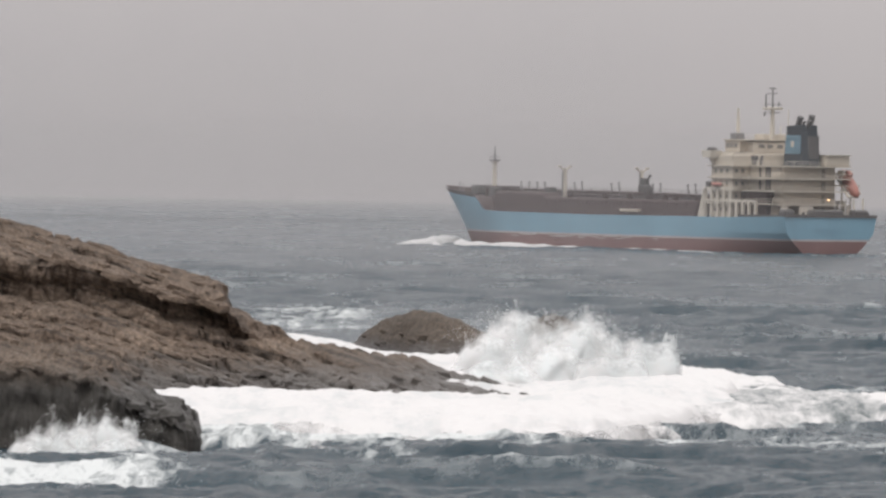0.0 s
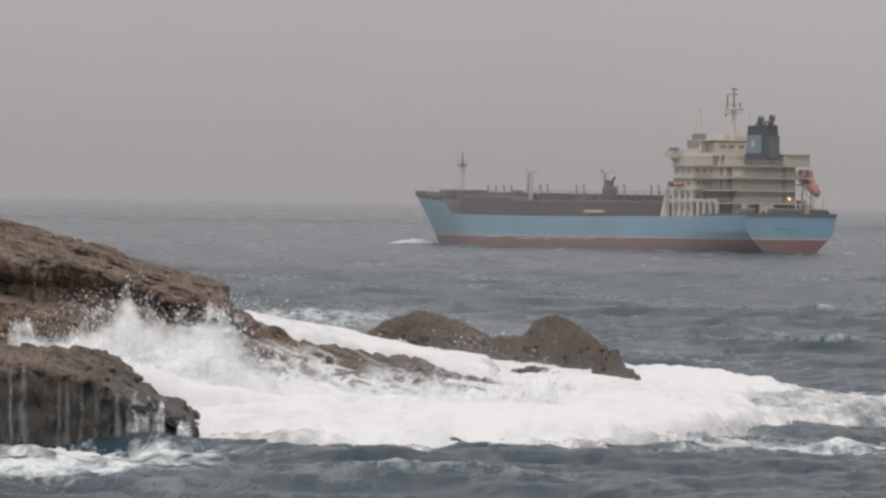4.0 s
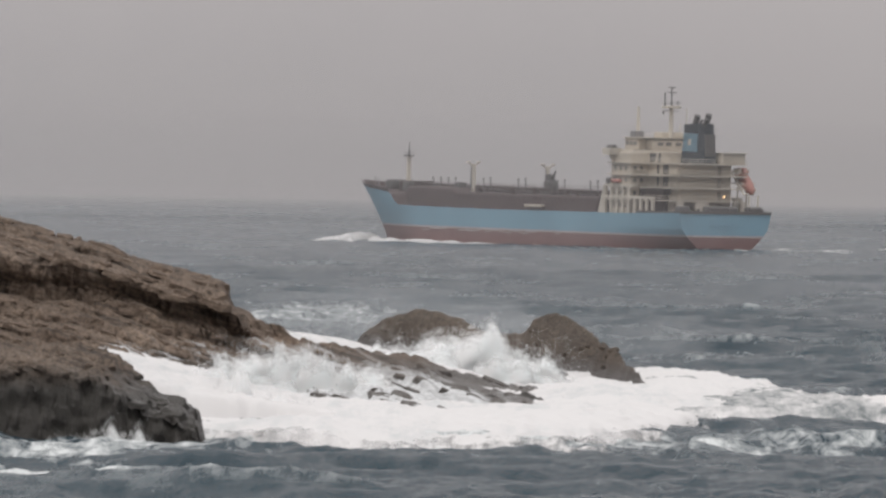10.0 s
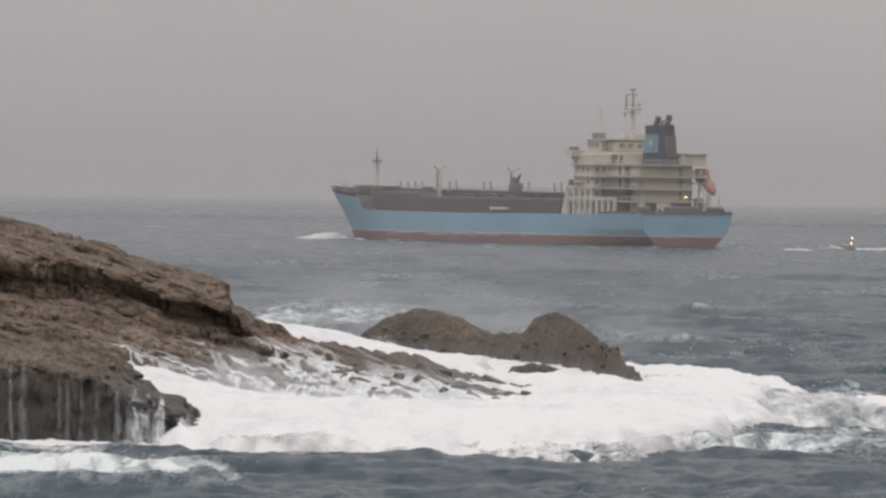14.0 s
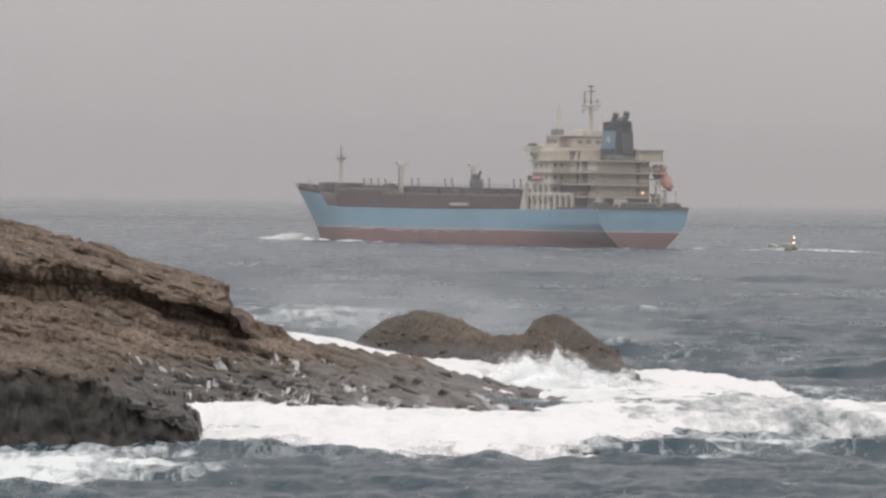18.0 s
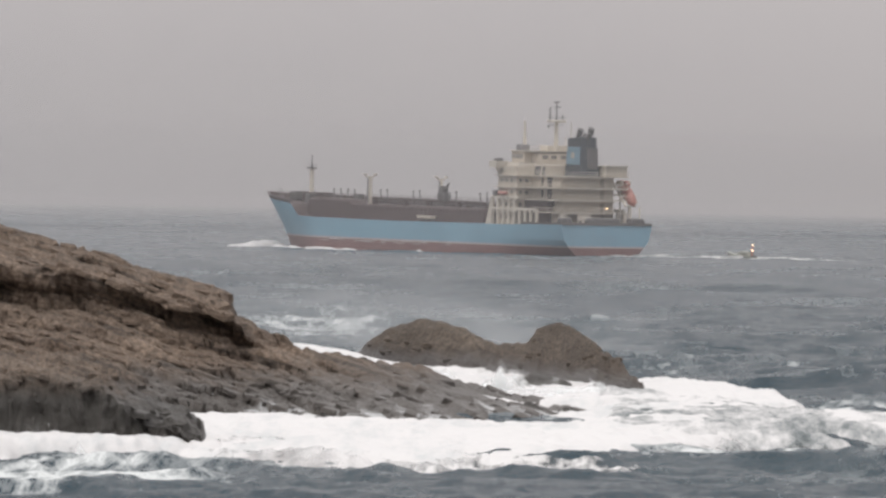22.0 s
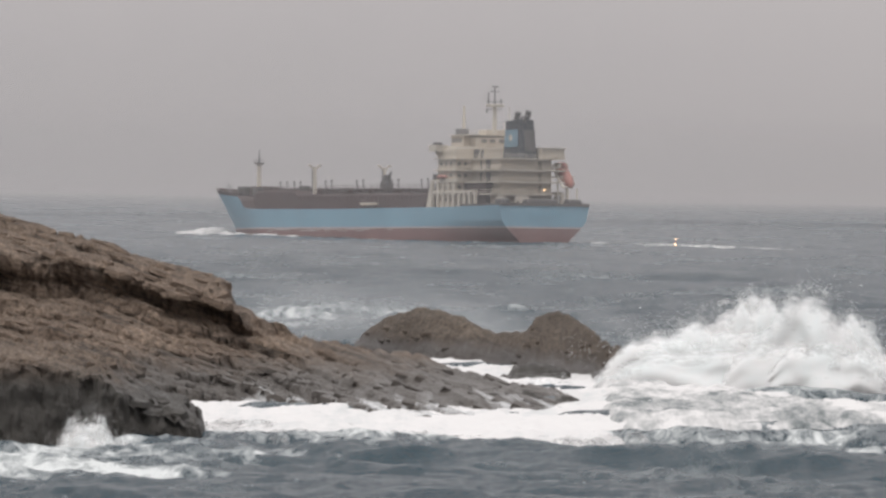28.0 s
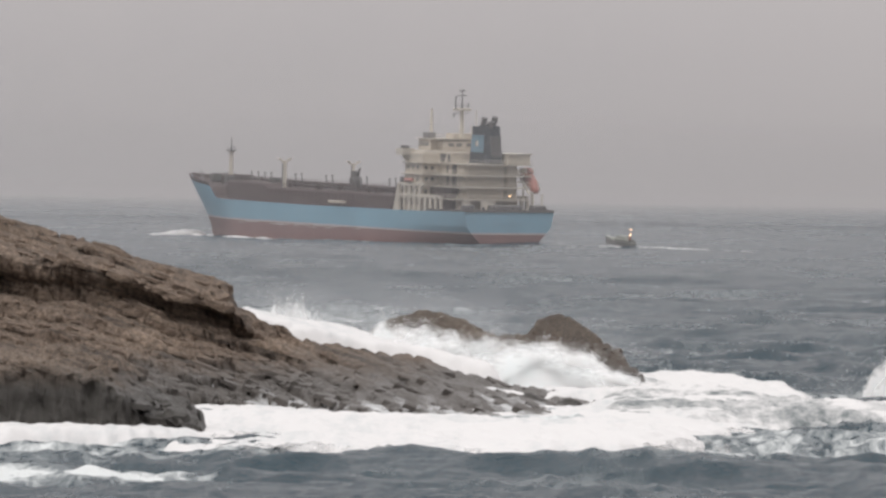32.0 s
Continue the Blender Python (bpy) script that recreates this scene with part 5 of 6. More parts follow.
# ---------------------------------------------------------------- white water
def apron(name, x0, x1, y0, y1, front, back, base, rough, material, label, seed, step=0.3, soft=8.0, lead=None, sink=0.0, ramp_up=0.0, tear=0.0):
    """A churned sheet of foam whose ragged rim dips below the water; tear opens holes all over it."""
    xs, ys = np.arange(x0, x1 + step, step), np.arange(y0, y1 + step, step * 1.7)
    x, y = np.meshgrid(xs, ys)
    yf, yb = np.interp(x, *front), np.interp(x, *back)
    rag = soft * 0.55 * fbm(x / 6, y / 12, seed, 5, 0.6)
    e = np.minimum(np.minimum((y - yf) / (lead or soft), (yb - y) / soft), np.minimum((x - x0) / 3.0, (x1 - x) / 3.0)) + rag / soft
    m = smooth_step(-0.4, 0.9, e)
    base = np.interp(x, *base) if isinstance(base, tuple) else base
    z = -2.8 + (base + 2.8) * m - 3.5 * (1 - m) ** 6
    z += m * rough * (fbm(x / 7, y / 11, seed + 3, 3) + 0.7 * fbm(x / 2.2, y / 3.6, seed + 6, 4, 0.55, True) + 0.35 * fbm(x / 0.7, y / 1.2, seed + 12, 3))
    z -= ramp_up * (1 - np.clip((y - yf) / 46, 0, 1)) ** 1.5 * (y > yf - 40)
    z -= sink * smooth_step(578, 600, y) * smooth_step(15, 8, x)
    cx, cy = (x0 + x1) / 2, (y0 + y1) / 2
    ob = grid_mesh(name, np.stack([x - cx, y - cy, z], -1), material)
    ob.location = (cx, cy, 0)
    ob.data.attributes.new("rim", "FLOAT", "POINT").data.foreach_set("value", np.maximum(1 - smooth_step(0.05, 0.92, m), tear).ravel().astype(np.float32))
    return tagged(ob, label, "foam", kind="stuff")


surf_front = apron("surf_foam", -21, 26, 494, 642,
                   ([-21, -17, -9, 4, 12, 18, 24], [541, 532, 519, 521, 529, 552, 584]), ([-21, 24], [636, 640]),
                   0.75, 0.42, M_FOAM, "white churned foam washing over the reef", 301, lead=14, sink=0.75, ramp_up=1.25)
surf_lace = apron("lacy_foam", -22, 27, 478, 600,
                  ([-22, -17, -9, 4, 12, 18, 24], [532, 522, 508, 508, 516, 540, 570]), ([-22, 27], [575, 592]),
                  0.42, 0.50, M_STREAK, "torn lacy foam at the front of the surf", 311, lead=26, tear=0.62)
surf_back = apron("surf_foam", -16, 30, 618, 756,
                  ([-16, 10, 30], [622, 626, 632]), ([-16, 0, 14, 22, 30], [756, 752, 735, 705, 672]),
                  0.70, 0.45, M_FOAM, "white churned foam between reef and islets", 321)
surf_right = apron("surf_foam", 16, 52, 566, 740, ([16, 30, 52], [590, 592, 604]), ([16, 22, 30, 36, 46, 52], [725, 705, 668, 648, 630, 622]),
                   0.66, 0.40, M_STREAK, "streaked foam trailing off the surf", 331, soft=12, lead=18)
foam_foot = apron("drifting_foam", -38, -12, 490, 534, ([-38, -28, -20, -12], [510, 513, 520, 527]), ([-38, -12], [534, 534]),
                  0.30, 0.35, M_FOAM, "foam sloshing at the foot of the rock", 395, 0.22, soft=6)
dark_swell = apron("swell_wave", -44, 2, 490, 528, ([-44, 2], [492, 500]), ([-44, -14, 2], [526, 524, 520]),
                   0.25, 0.30, M_WATER, "dark swell heaping up before the rock", 393, 0.3, soft=14)
tagged(dark_swell, category="wave")
gully_foam = apron("gully_foam", -29, -5, 548, 618, ([-29, -5], [550, 560]), ([-29, -5], [618, 618]),
                   ([-29, -25, -22, -19, -16, -12, -5], [4.8, 4.4, 3.7, 3.0, 2.3, 1.7, 0.9]), 0.30, M_FOAM, "white water pouring down the gully behind the dark rock", 397, 0.24, soft=3)
ridge_surge = apron("ridge_surge", -19, 6, 633, 700, ([-19, -14, -6, 6], [634, 636, 642, 644]), ([-19, -6, 6], [668, 682, 690]),
                    ([-19, -16, -13.8, -9.9, -6.4, 2, 6], [5.6, 6.4, 5.9, 5.2, 4.3, 2.9, 2.1]), 0.26, M_FOAM, "white surge heaped up behind the low ridge", 399, 0.26, soft=5)


# ---- spray: torn curtains of white water with ragged tops
def spray_mesh(name, seed, thick=1.0):
    """A curtain two wide and one high: a billowing core under a torn skin of froth, and fine drops flung off its ragged top."""
    rng = np.random.RandomState(seed)
    nu, nv = 30, 22
    o = seed * 7.3

    def top(a):
        r = (1 - np.abs(a) ** 2.2) ** 0.6 * (0.84 + 0.30 * fbm(a * 1.5 + o, a * 0 + o, seed, 2)) + 0.06 * fbm(a * 5 + o, a * 0 + 3, seed + 1, 3) * (1 - a ** 2)
        return np.clip(r, 0.02, 1.1)

    def skin(a, h, grow):
        """Where the billow's front lies at a across and h up its height."""
        fat = 0.42 * np.sqrt(np.clip(1 - a ** 2, 0, 1)) * np.sqrt(np.clip(1 - np.minimum(h, 1) ** 3, 0, 1)) * (1 - 0.45 * h)
        lumps = 0.15 * fbm(a * 2.0 + o, h * 3.0 - o, seed + 3, 3, 0.5)
        out = np.maximum(fat * grow + lumps * np.sqrt(fat + 0.01) * 1.6, 0.0)
        return np.stack([a * grow ** 0.5 + 0.10 * fbm(a * 2 + o, h * 2, seed + 2, 3) * h, -out, h * top(a) * grow ** 0.5], -1)

    pts, dens, faces = [], [], []
    u, v = np.meshgrid(np.linspace(-1, 1, nu), np.linspace(0, 1, nv))
    i = np.arange(nu * nv).reshape(nv, nu)
    q = np.stack([i[:-1, :-1], i[:-1, 1:], i[1:, 1:], i[1:, :-1]], -1).reshape(-1, 4)
    if thick == 1 or thick < 0.2:
        core = skin(u * 0.9, v * (0.86 if thick == 1 else 1), 0.92 if thick == 1 else 1.0)
        hind = core * np.array([1, -1, 1])
        solid = np.full(u.shape, 2.0) if thick == 1 else thick * np.clip((1 - np.abs(u)) / 0.4, 0, 1) * np.clip((1 - v) / 0.30, 0, 1)
        for p, turn in ((core, 1), (hind, -1)):
            faces += (q[:, ::turn] + sum(len(w) for w in pts)).tolist()
            pts.append(p.reshape(-1, 3))
            dens.append(solid.ravel())

    def scatter(c, size):
        k = len(c)
        tri = (c[:, None, :] + rng.normal(size=(k, 3, 3)) * size[:, None, None] * np.array([0.2, 0.18, 0.075])).reshape(-1, 3)
        faces.extend((np.arange(3 * k).reshape(k, 3) + sum(len(w) for w in pts)).tolist())
        pts.append(tri)
        dens.append(np.full(3 * k, 2.0))

    if thick == 1:
        edge = np.clip((1 - np.abs(u)) / 0.35, 0, 1) * np.clip((1 - v) / 0.30, 0, 1) ** 0.8
        faces += (q + sum(len(w) for w in pts)).tolist()
        pts.append((skin(u, v, 1.0) - np.array([0, 0.05, 0])).reshape(-1, 3))
        dens.append((0.62 * edge).ravel())
    if thick > 0.2:
        # drops in puffs along the rim
        m, k = 70, 4200 if thick == 1 else 2600
        cu, ch = rng.uniform(-0.97, 0.97, m), np.where(rng.rand(m) < 0.7, rng.uniform(0.86, 1.02, m), rng.uniform(0.15, 0.9, m))
        rad = rng.uniform(0.02, 0.07, m) * (1.0 if thick == 1 else 1.8)
        pick = rng.randint(0, m, k)
        far = np.where(rng.rand(k) < 0.10, rng.uniform(1.3, 2.0, k), 1.0) * rad[pick]
        c = np.stack([cu[pick], np.zeros(k), (top(cu) * ch)[pick]], 1) + rng.normal(size=(k, 3)) * far[:, None] * np.array([1.0, 1.0, 0.42])
        scatter(c, rng.uniform(0.35, 1.0, k) ** 1.5 * (0.05 if thick == 1 else 0.036))
    me = bpy.data.meshes.new(name)
    me.from_pydata(np.concatenate(pts).tolist(), [], faces)
    me.materials.append(M_SPRAY)
    me.shade_smooth()
    me.attributes.new("froth", "FLOAT", "POINT").data.foreach_set("value", np.concatenate(dens).astype(np.float32))
    return me


SPRAY = [spray_mesh("spray", 11 + i) for i in range(6)]
MIST = [spray_mesh("mist", 31 + i, 0.36) for i in range(3)]
PLUMES = []


def plume(label, y, spread, track, count, width, seed, depth=1.0, tilt=0.0):
    """A breaking crest: curtains of spray that ride one track of (seconds, middle, half width, top), rise out of the water and fall back."""
    rng = random.Random(seed)
    thing = tagged(new("spray_plume"), label, "spray", "breaking waves")
    thing.location = (0, y, 0)
    peak = max(row[3] for row in track)
    for i in range(count):
        u = -0.9 + 1.8 * (i + rng.uniform(-0.3, 1.3)) / count
        tall = (rng.uniform(0.82, 1.0) if i % 2 else rng.uniform(0.45, 0.88)) * (1 - 0.42 * abs(u) ** 2.2) * (1 + tilt * u)
        ob = new("spray", SPRAY[rng.randrange(len(SPRAY))])
        ob.parent = thing
        w = width * rng.uniform(0.8, 1.6)
        high = 1.55 * max(peak, 2.5) * tall + 1.2
        ob.scale = (w * rng.choice((-1, 1)), depth * rng.uniform(0.8, 1.2) * min(high, w) * 1.35, high)
        if i % 4 == 1:
            haze_of = new("mist", MIST[i % 3])
            haze_of.parent = thing
            haze_of.scale = (1.5 * w, 0.6 * w, high)
            PLUMES.append((haze_of, u * 1.1, w, tall * 0.88, high, spread + 1.0, rng.uniform(-6, 6), -0.1, track))
        PLUMES.append((ob, u, w, tall, high, rng.uniform(-spread, spread) - (0 if i % 2 else spread), rng.uniform(-9, 9), rng.uniform(-0.12, 0.12), track))


plume("tall white burst of spray in front of the headland", 574, 4,
      [(0.2, -20, 5, -3), (1.0, -18.5, 6.5, 7.6), (1.5, -20, 7.5, 12.0), (2.0, -21, 10, 13.6), (2.5, -21, 10, 13.4), (3.0, -20.5, 10.5, 12.4), (3.5, -21, 10.5, 9.8), (4.2, -21, 10, 6), (5.0, -20, 10, -2)], 15, 6.0, 1)
plume("white curling crest of spray beside the headland", 574, 4,
      [(0.6, -14, 4, -2), (1.0, -12, 4, 6.5), (1.5, -9, 5, 11.4), (2.0, -7.3, 6.8, 13.2), (2.5, -3.6, 9.5, 11.4), (3.0, 0.2, 11.5, 9.8), (3.5, 0.8, 11, 6.6), (4.0, 4, 8, 3), (4.6, 6, 8, -2)], 13, 5.0, 2)
plume("white curtain between two bursts of spray", 572, 3,
      [(1.1, -14, 3, -2), (1.5, -13.5, 6, 9.0), (2.0, -13, 8.5, 13.4), (2.5, -12.5, 8.5, 12.2), (3.0, -11.5, 7.5, 9.0), (3.5, -10.5, 6, 6.4), (4.3, -9, 6, -2)], 9, 5.6, 21)
plume("white crest breaking on the islet", 660, 5,
      [(0, 9.9, 8.8, 7.2), (0.5, 8.6, 8.8, 7.5), (1, 8.23, 7.17, 9.49), (1.5, 7.65, 6.7, 8.53), (2, 6.22, 9.09, 5.37), (3, 7.65, 9.09, 3.08), (4, 7.65, 8.61, -2)], 12, 4.0, 3)
plume("low white burst behind the reef", 680, 5,
      [(0.3, -5, 4, -2), (1.0, -6, 4, 6.9), (1.5, -6, 4, 5), (2.2, -6, 4, -2)], 5, 2.4, 4)
plume("white burst of spray climbing the headland", 574, 4,
      [(9.8, -18, 5, -3), (10.5, -20.5, 8, 6.5), (11.0, -19.5, 9.5, 9.0), (11.5, -19, 9.5, 10.4), (12.0, -19, 9, 10.8), (12.5, -15, 9, 7.2), (13.0, -14, 9, 3.4), (13.5, -13, 9, -2)], 15, 5.6, 5, tilt=0.34)
plume("tall ragged jet of white spray", 574, 4,
      [(9.8, -13, 3, -2), (10.5, -12.3, 3.8, 10.6), (11.0, -9.0, 5.4, 13.2), (11.5, -6.0, 5.6, 13.8), (12.0, -4, 7.4, 12.2), (12.5, 0, 7, 7.7), (13.0, 2, 7, 3.6), (13.6, 3, 7, -2)], 10, 4.6, 6)
plume("white breaker rolling in past the islets", 660, 5,
      [(3.5, 40.17, 3.83, -2), (5, 33.48, 4.8, 4.3), (5.5, 29.0, 6.0, 4.5), (6, 26.0, 7.4, 4.4), (6.5, 22.5, 7.4, 5.0), (7, 20.09, 7.65, 5.76), (7.5, 16.26, 8.03, 4.99), (8, 12.15, 7.65, 5.57), (8.5, 10.33, 7.65, 5.57), (9, 8.23, 8.42, 7), (9.5, 3.73, 9.57, 7), (10, 0.77, 10.52, 5.28), (10.5, 0, 10.52, 3.94), (11.2, 0, 10.52, 1.74), (12, 0, 10.52, -2)], 13, 4.0, 7)
plume("white surge spilling over the low ridge", 662, 6,
      [(2.6, -11, 5, -2), (3.2, -10, 5.5, 6.2), (4.0, -8, 6.5, 5.2), (5.0, -6, 7, 3.2), (6.0, -4, 7, -2)], 7, 3.6, 16)
plume("white surge draining over the low ridge", 662, 6,
      [(12.1, -11, 5, -2), (12.7, -10, 5.5, 6.4), (13.2, -9, 6, 6.0), (14.0, -8, 6.5, 4.8), (15.0, -6, 7, 3.4), (16.4, -4, 7, -2)], 7, 3.6, 17)
plume("small white burst at the reef's edge", 600, 3,
      [(8.3, -10, 3, -2), (9.0, -10.5, 4.6, 5), (9.5, -11.5, 6, 5.6), (10.0, -11, 8, 5), (10.6, -12, 8, 3.5), (11.2, -12, 7, -2)], 10, 3.6, 8)
plume("wide white breaker bursting between the islets", 660, 5,
      [(24.6, 44, 3.83, -2), (25, 41.13, 3.83, 4.03), (25.5, 36.35, 4.78, 5.28), (26.5, 30.61, 7.65, 6.52), (27.5, 27.74, 11.48, 7.29), (28, 25.35, 12.43, 7.1), (28.5, 20.09, 15.3, 6.71), (29, 18.17, 17.22, 4.8), (29.6, 16.26, 17.22, 1.74), (30, 15.3, 17.22, -2)], 18, 6.0, 9, tilt=0.2)
plume("long white shoulder rolling in from the breaker", 660, 5,
      [(28, 19.13, 14.35, -2), (28.6, 18.17, 15.3, 5.18), (29, 17.22, 16.26, 5.76), (29.5, 13.39, 16.26, 5.57), (30, 9.09, 14.35, 5.76), (30.5, 10.5, 13, 5.95), (31, 13.5, 14, 6.4), (31.5, 9, 14, 5.8), (32, 3, 15, 5.4)], 15, 6.0, 22, tilt=-0.38)
plume("rearing white head of the breaker", 663, 5,
      [(27.8, 9.55, 2.87, -2), (28.3, 9.08, 3.82, 5.96), (28.7, 8.6, 4.78, 7.3), (29.2, 7.64, 5.73, 7.11), (29.7, 5.25, 6.69, 6.34), (30.2, 3.06, 6.69, 5.77), (30.8, 0.5, 7, 5.6), (31.4, -2, 7, 5.2), (32, -3, 7, 4.2)], 9, 3.6, 19)
plume("white jet leaping over the low ridge", 668, 3, [(30.2, -6, 2, -2), (30.7, -7, 3.6, 6.0), (31.1, -8.4, 4.2, 7.0), (31.5, -10.5, 4.0, 7.2), (32.0, -12.4, 4.0, 7.6)], 8, 2.4, 18)
plume("white crest rearing on open water", 660, 4,
      [(31, 40.5, 3.35, -2), (32, 37.9, 3.35, 4.42)], 5, 2.4, 10)
plume("low rolling white water behind the reef", 656, 5,
      [(13.6, 19.29, 5.79, -2), (14.5, 18.04, 5.79, 4.78), (15.5, 13.51, 5.79, 4.4), (16.5, 9.65, 5.79, 3.14), (17.2, 9.16, 4.82, 3.43), (18, 8.68, 6.75, 3.43), (19, 13.51, 10.61, 3.63), (19.5, 9.65, 9.65, 4.2), (20, 6.75, 7.72, 4.11), (20.5, 4.34, 8.68, 4.11), (21, 2.89, 9.65, 3.43), (22, 2.89, 10.61, 2.56), (23.5, 2.89, 10.61, 1.21), (25, 2.89, 10.61, -2)], 14, 4.0, 11)
plume("white burst swallowing the dark foot rock", 524, 2.0,
      [(0.0, -22.8, 4.3, 1.4), (0.5, -22, 5, 3.6), (1.0, -20.5, 6.5, 5.4), (1.5, -20.5, 8, 7.4), (2.0, -21.5, 9.5, 7.4), (2.5, -22, 9, 4.8), (3.0, -23, 7, 3.0), (3.6, -23, 5, -2)], 13, 3.2, 12)
plume("white surge heaped over the dark foot rock", 524, 2.0,
      [(9.8, -22, 6, -2), (10.4, -22, 6.5, 4.6), (11.0, -21.5, 8.5, 6.6), (11.5, -21.5, 8.5, 5.6), (12.0, -22, 8, 5.0), (12.6, -22, 8, 3.0), (13.3, -22, 8, -2)], 12, 3.2, 15)
plume("white splash in front of the dark foot rock", 521, 1.5,
      [(18.2, -24, 2, -2), (19.0, -24, 2, 2.0), (20.0, -27, 3, 3), (20.5, -25, 4.2, 4.4), (21.0, -25, 4.4, 4.7), (21.5, -25, 4.2, 3.8), (22.3, -25, 4, -2)], 7, 2.0, 13)
plume("white slop bursting on the dark foot rock", 521, 1.5,
      [(27.0, -22, 2, -2), (28.0, -22.2, 2.2, 1.7), (28.7, -24, 2.5, 1.6), (29.2, -27, 3, 3), (29.5, -25.5, 4, 3.8), (30.0, -26, 3.8, 4.5), (30.5, -26, 3.4, 5), (31.2, -26, 3, -2)], 7, 2.0, 14)
plume("small white burst behind the dark foot rock", 560, 2,
      [(27.6, -19, 1.5, -2), (28.4, -19.4, 1.6, 2.9), (29.0, -19.4, 1.7, 4.1), (29.5, -18.5, 2.2, 3.3), (30.2, -18, 2.5, -2)], 5, 1.7, 23)


# ---- waves that the vessels make
def ridge_foam(name, label, lines, seed, material=M_FOAM):
    """Ragged low ridges of foam along lines of (x, y, half width, height)."""
    bm = bmesh.new()
    rng = random.Random(seed)
    for line in lines:
        prev = None
        for (p, q) in zip(line[:-1], line[1:]):
            k = max(2, int(math.dist(p[:2], q[:2]) / 0.8))
            for i in range(k + (q is line[-1])):
                u = i / k
                x, y, w, h = (p[j] + (q[j] - p[j]) * u for j in range(4))
                dx, dy = q[0] - p[0], q[1] - p[1]
                n = Vector((-dy, dx, 0)).normalized()
                c = Vector((x, y, 0)) + n * rng.uniform(-0.3, 0.3) * w
                ww, hh = w * rng.uniform(0.8, 1.15), h * (0.62 + 0.5 * noise.noise(Vector((x * 0.16, y * 0.16, seed))) + rng.uniform(-0.08, 0.08))
                ring = [bm.verts.new(c + n * s * ww + Vector((0, 0, z))) for s, z in ((-1, -1.2), (-0.6, hh * 0.45 - 0.1), (-0.1, hh), (0.5, hh * 0.6), (1, -1.2))]
                if prev:
                    for j in range(4):
                        bm.faces.new((prev[j], prev[j + 1], ring[j + 1], ring[j]))
                prev = ring
    bmesh.ops.recalc_face_normals(bm, faces=bm.faces)
    ob = mesh_object(name, bm, material, True)
    return tagged(ob, label, "wake", kind="stuff")


bow_wave = ridge_foam("bow_wave", "white bow wave curling off the tanker's stem",
                      [[(79, 1, 0.6, 1.2), (76, 6, 2.2, 2.8), (73, 14, 3.0, 2.2), (70, 22, 2.0, 1.2), (67, 30, 0.3, -0.9)],
                       [(79, -1, 0.6, 0.8), (76, -6, 2.0, 2.2), (73, -14, 2.6, 1.7), (69, -24, 0.4, -0.9)],
                       [(74, 6, 1.0, 1.4), (62, 13.2, 1.3, 1.5), (45, 15.6, 1.2, 1.4), (25, 16.4, 0.9, 1.1), (5, 17, 0.6, 0.4), (-40, 17.5, 0.4, 0.3), (-75, 18, 0.2, -0.9)],
                       [(72, 12, 1.0, 0.9), (62, 20, 1.0, 0.7), (48, 26, 0.2, -0.9)]], 5)
hull_wash = ridge_foam("hull_wash", "white water slapped up along the tanker's side",
                       [[(20, 16.4, 1.0, 0.0), (12, 17.0, 1.8, 1.6), (-8, 17.6, 2.2, 2.1), (-28, 17.6, 1.8, 1.7), (-40, 17.4, 0.6, 0.0)]], 8)
stern_wake = ridge_foam("stern_wake", "white wake trailing from the tanker's stern",
                        [[(-84, -8, 1.5, 0.9), (-100, -12, 3.0, 0.8), (-130, -16, 3.5, 0.6), (-175, -20, 3.0, 0.4)],
                         [(-86, 0, 2.0, 0.5), (-105, -2, 3.0, 0.6), (-140, -5, 3.0, 0.4), (-190, -6, 2.0, 0.3)]], 6, M_LACE)
boat_wake = ridge_foam("boat_wake", "thin white wake behind the pilot boat",
                       [[(6, 0.8, 0.5, 0.9), (3, 2.6, 0.9, 1.1), (-4, 3.6, 0.7, 0.6)], [(6, -0.8, 0.5, 0.9), (3, -2.6, 0.9, 1.1), (-4, -3.4, 0.7, 0.5)],
                        [(-6, 0, 1.2, 0.6), (-14, 0, 1.6, 0.7), (-26, 0, 1.2, 0.2), (-45, 0, 0.8, -0.4)]], 7, M_STREAK)


def build_bow_spray():
    thing = tagged(new("bow_spray"), "white spray flung off the tanker's bow", "spray")
    for i, (x, y, w, h) in enumerate(((-1, 3.5, 5.5, 9.0), (-3.5, 9, 6.0, 7.0), (1.5, -3, 5.0, 8.0), (-8, 15, 6.0, 5.0))):
        ob = new("spray", SPRAY[i])
        ob.parent = thing
        ob.matrix_basis = pose(x, y, 0, 0, 0, 60) @ Matrix.Diagonal((w, w * 0.6, h, 1))
    return thing


bow_spray = build_bow_spray()


def build_drift():
    """Spume hanging over the water behind the rocks."""
    thing = tagged(new("drifting_spume"), "thin veil of spume drifting over the water", "mist")
    thin = [spray_mesh("mist", 51 + i, 0.11) for i in range(3)]
    for me in thin:
        me.materials[0] = M_MIST
    for i, (x, y, w, h) in enumerate(((-13, 830, 15, 9.5), (2, 850, 16, 8.0), (15, 815, 14, 9.0), (-4, 905, 18, 9.0))):
        ob = new("mist", thin[i % 3])
        ob.parent = thing
        ob.matrix_basis = pose(x, y, -1.0) @ Matrix.Diagonal((w, 4, h, 1))
    return thing


drift = build_drift()


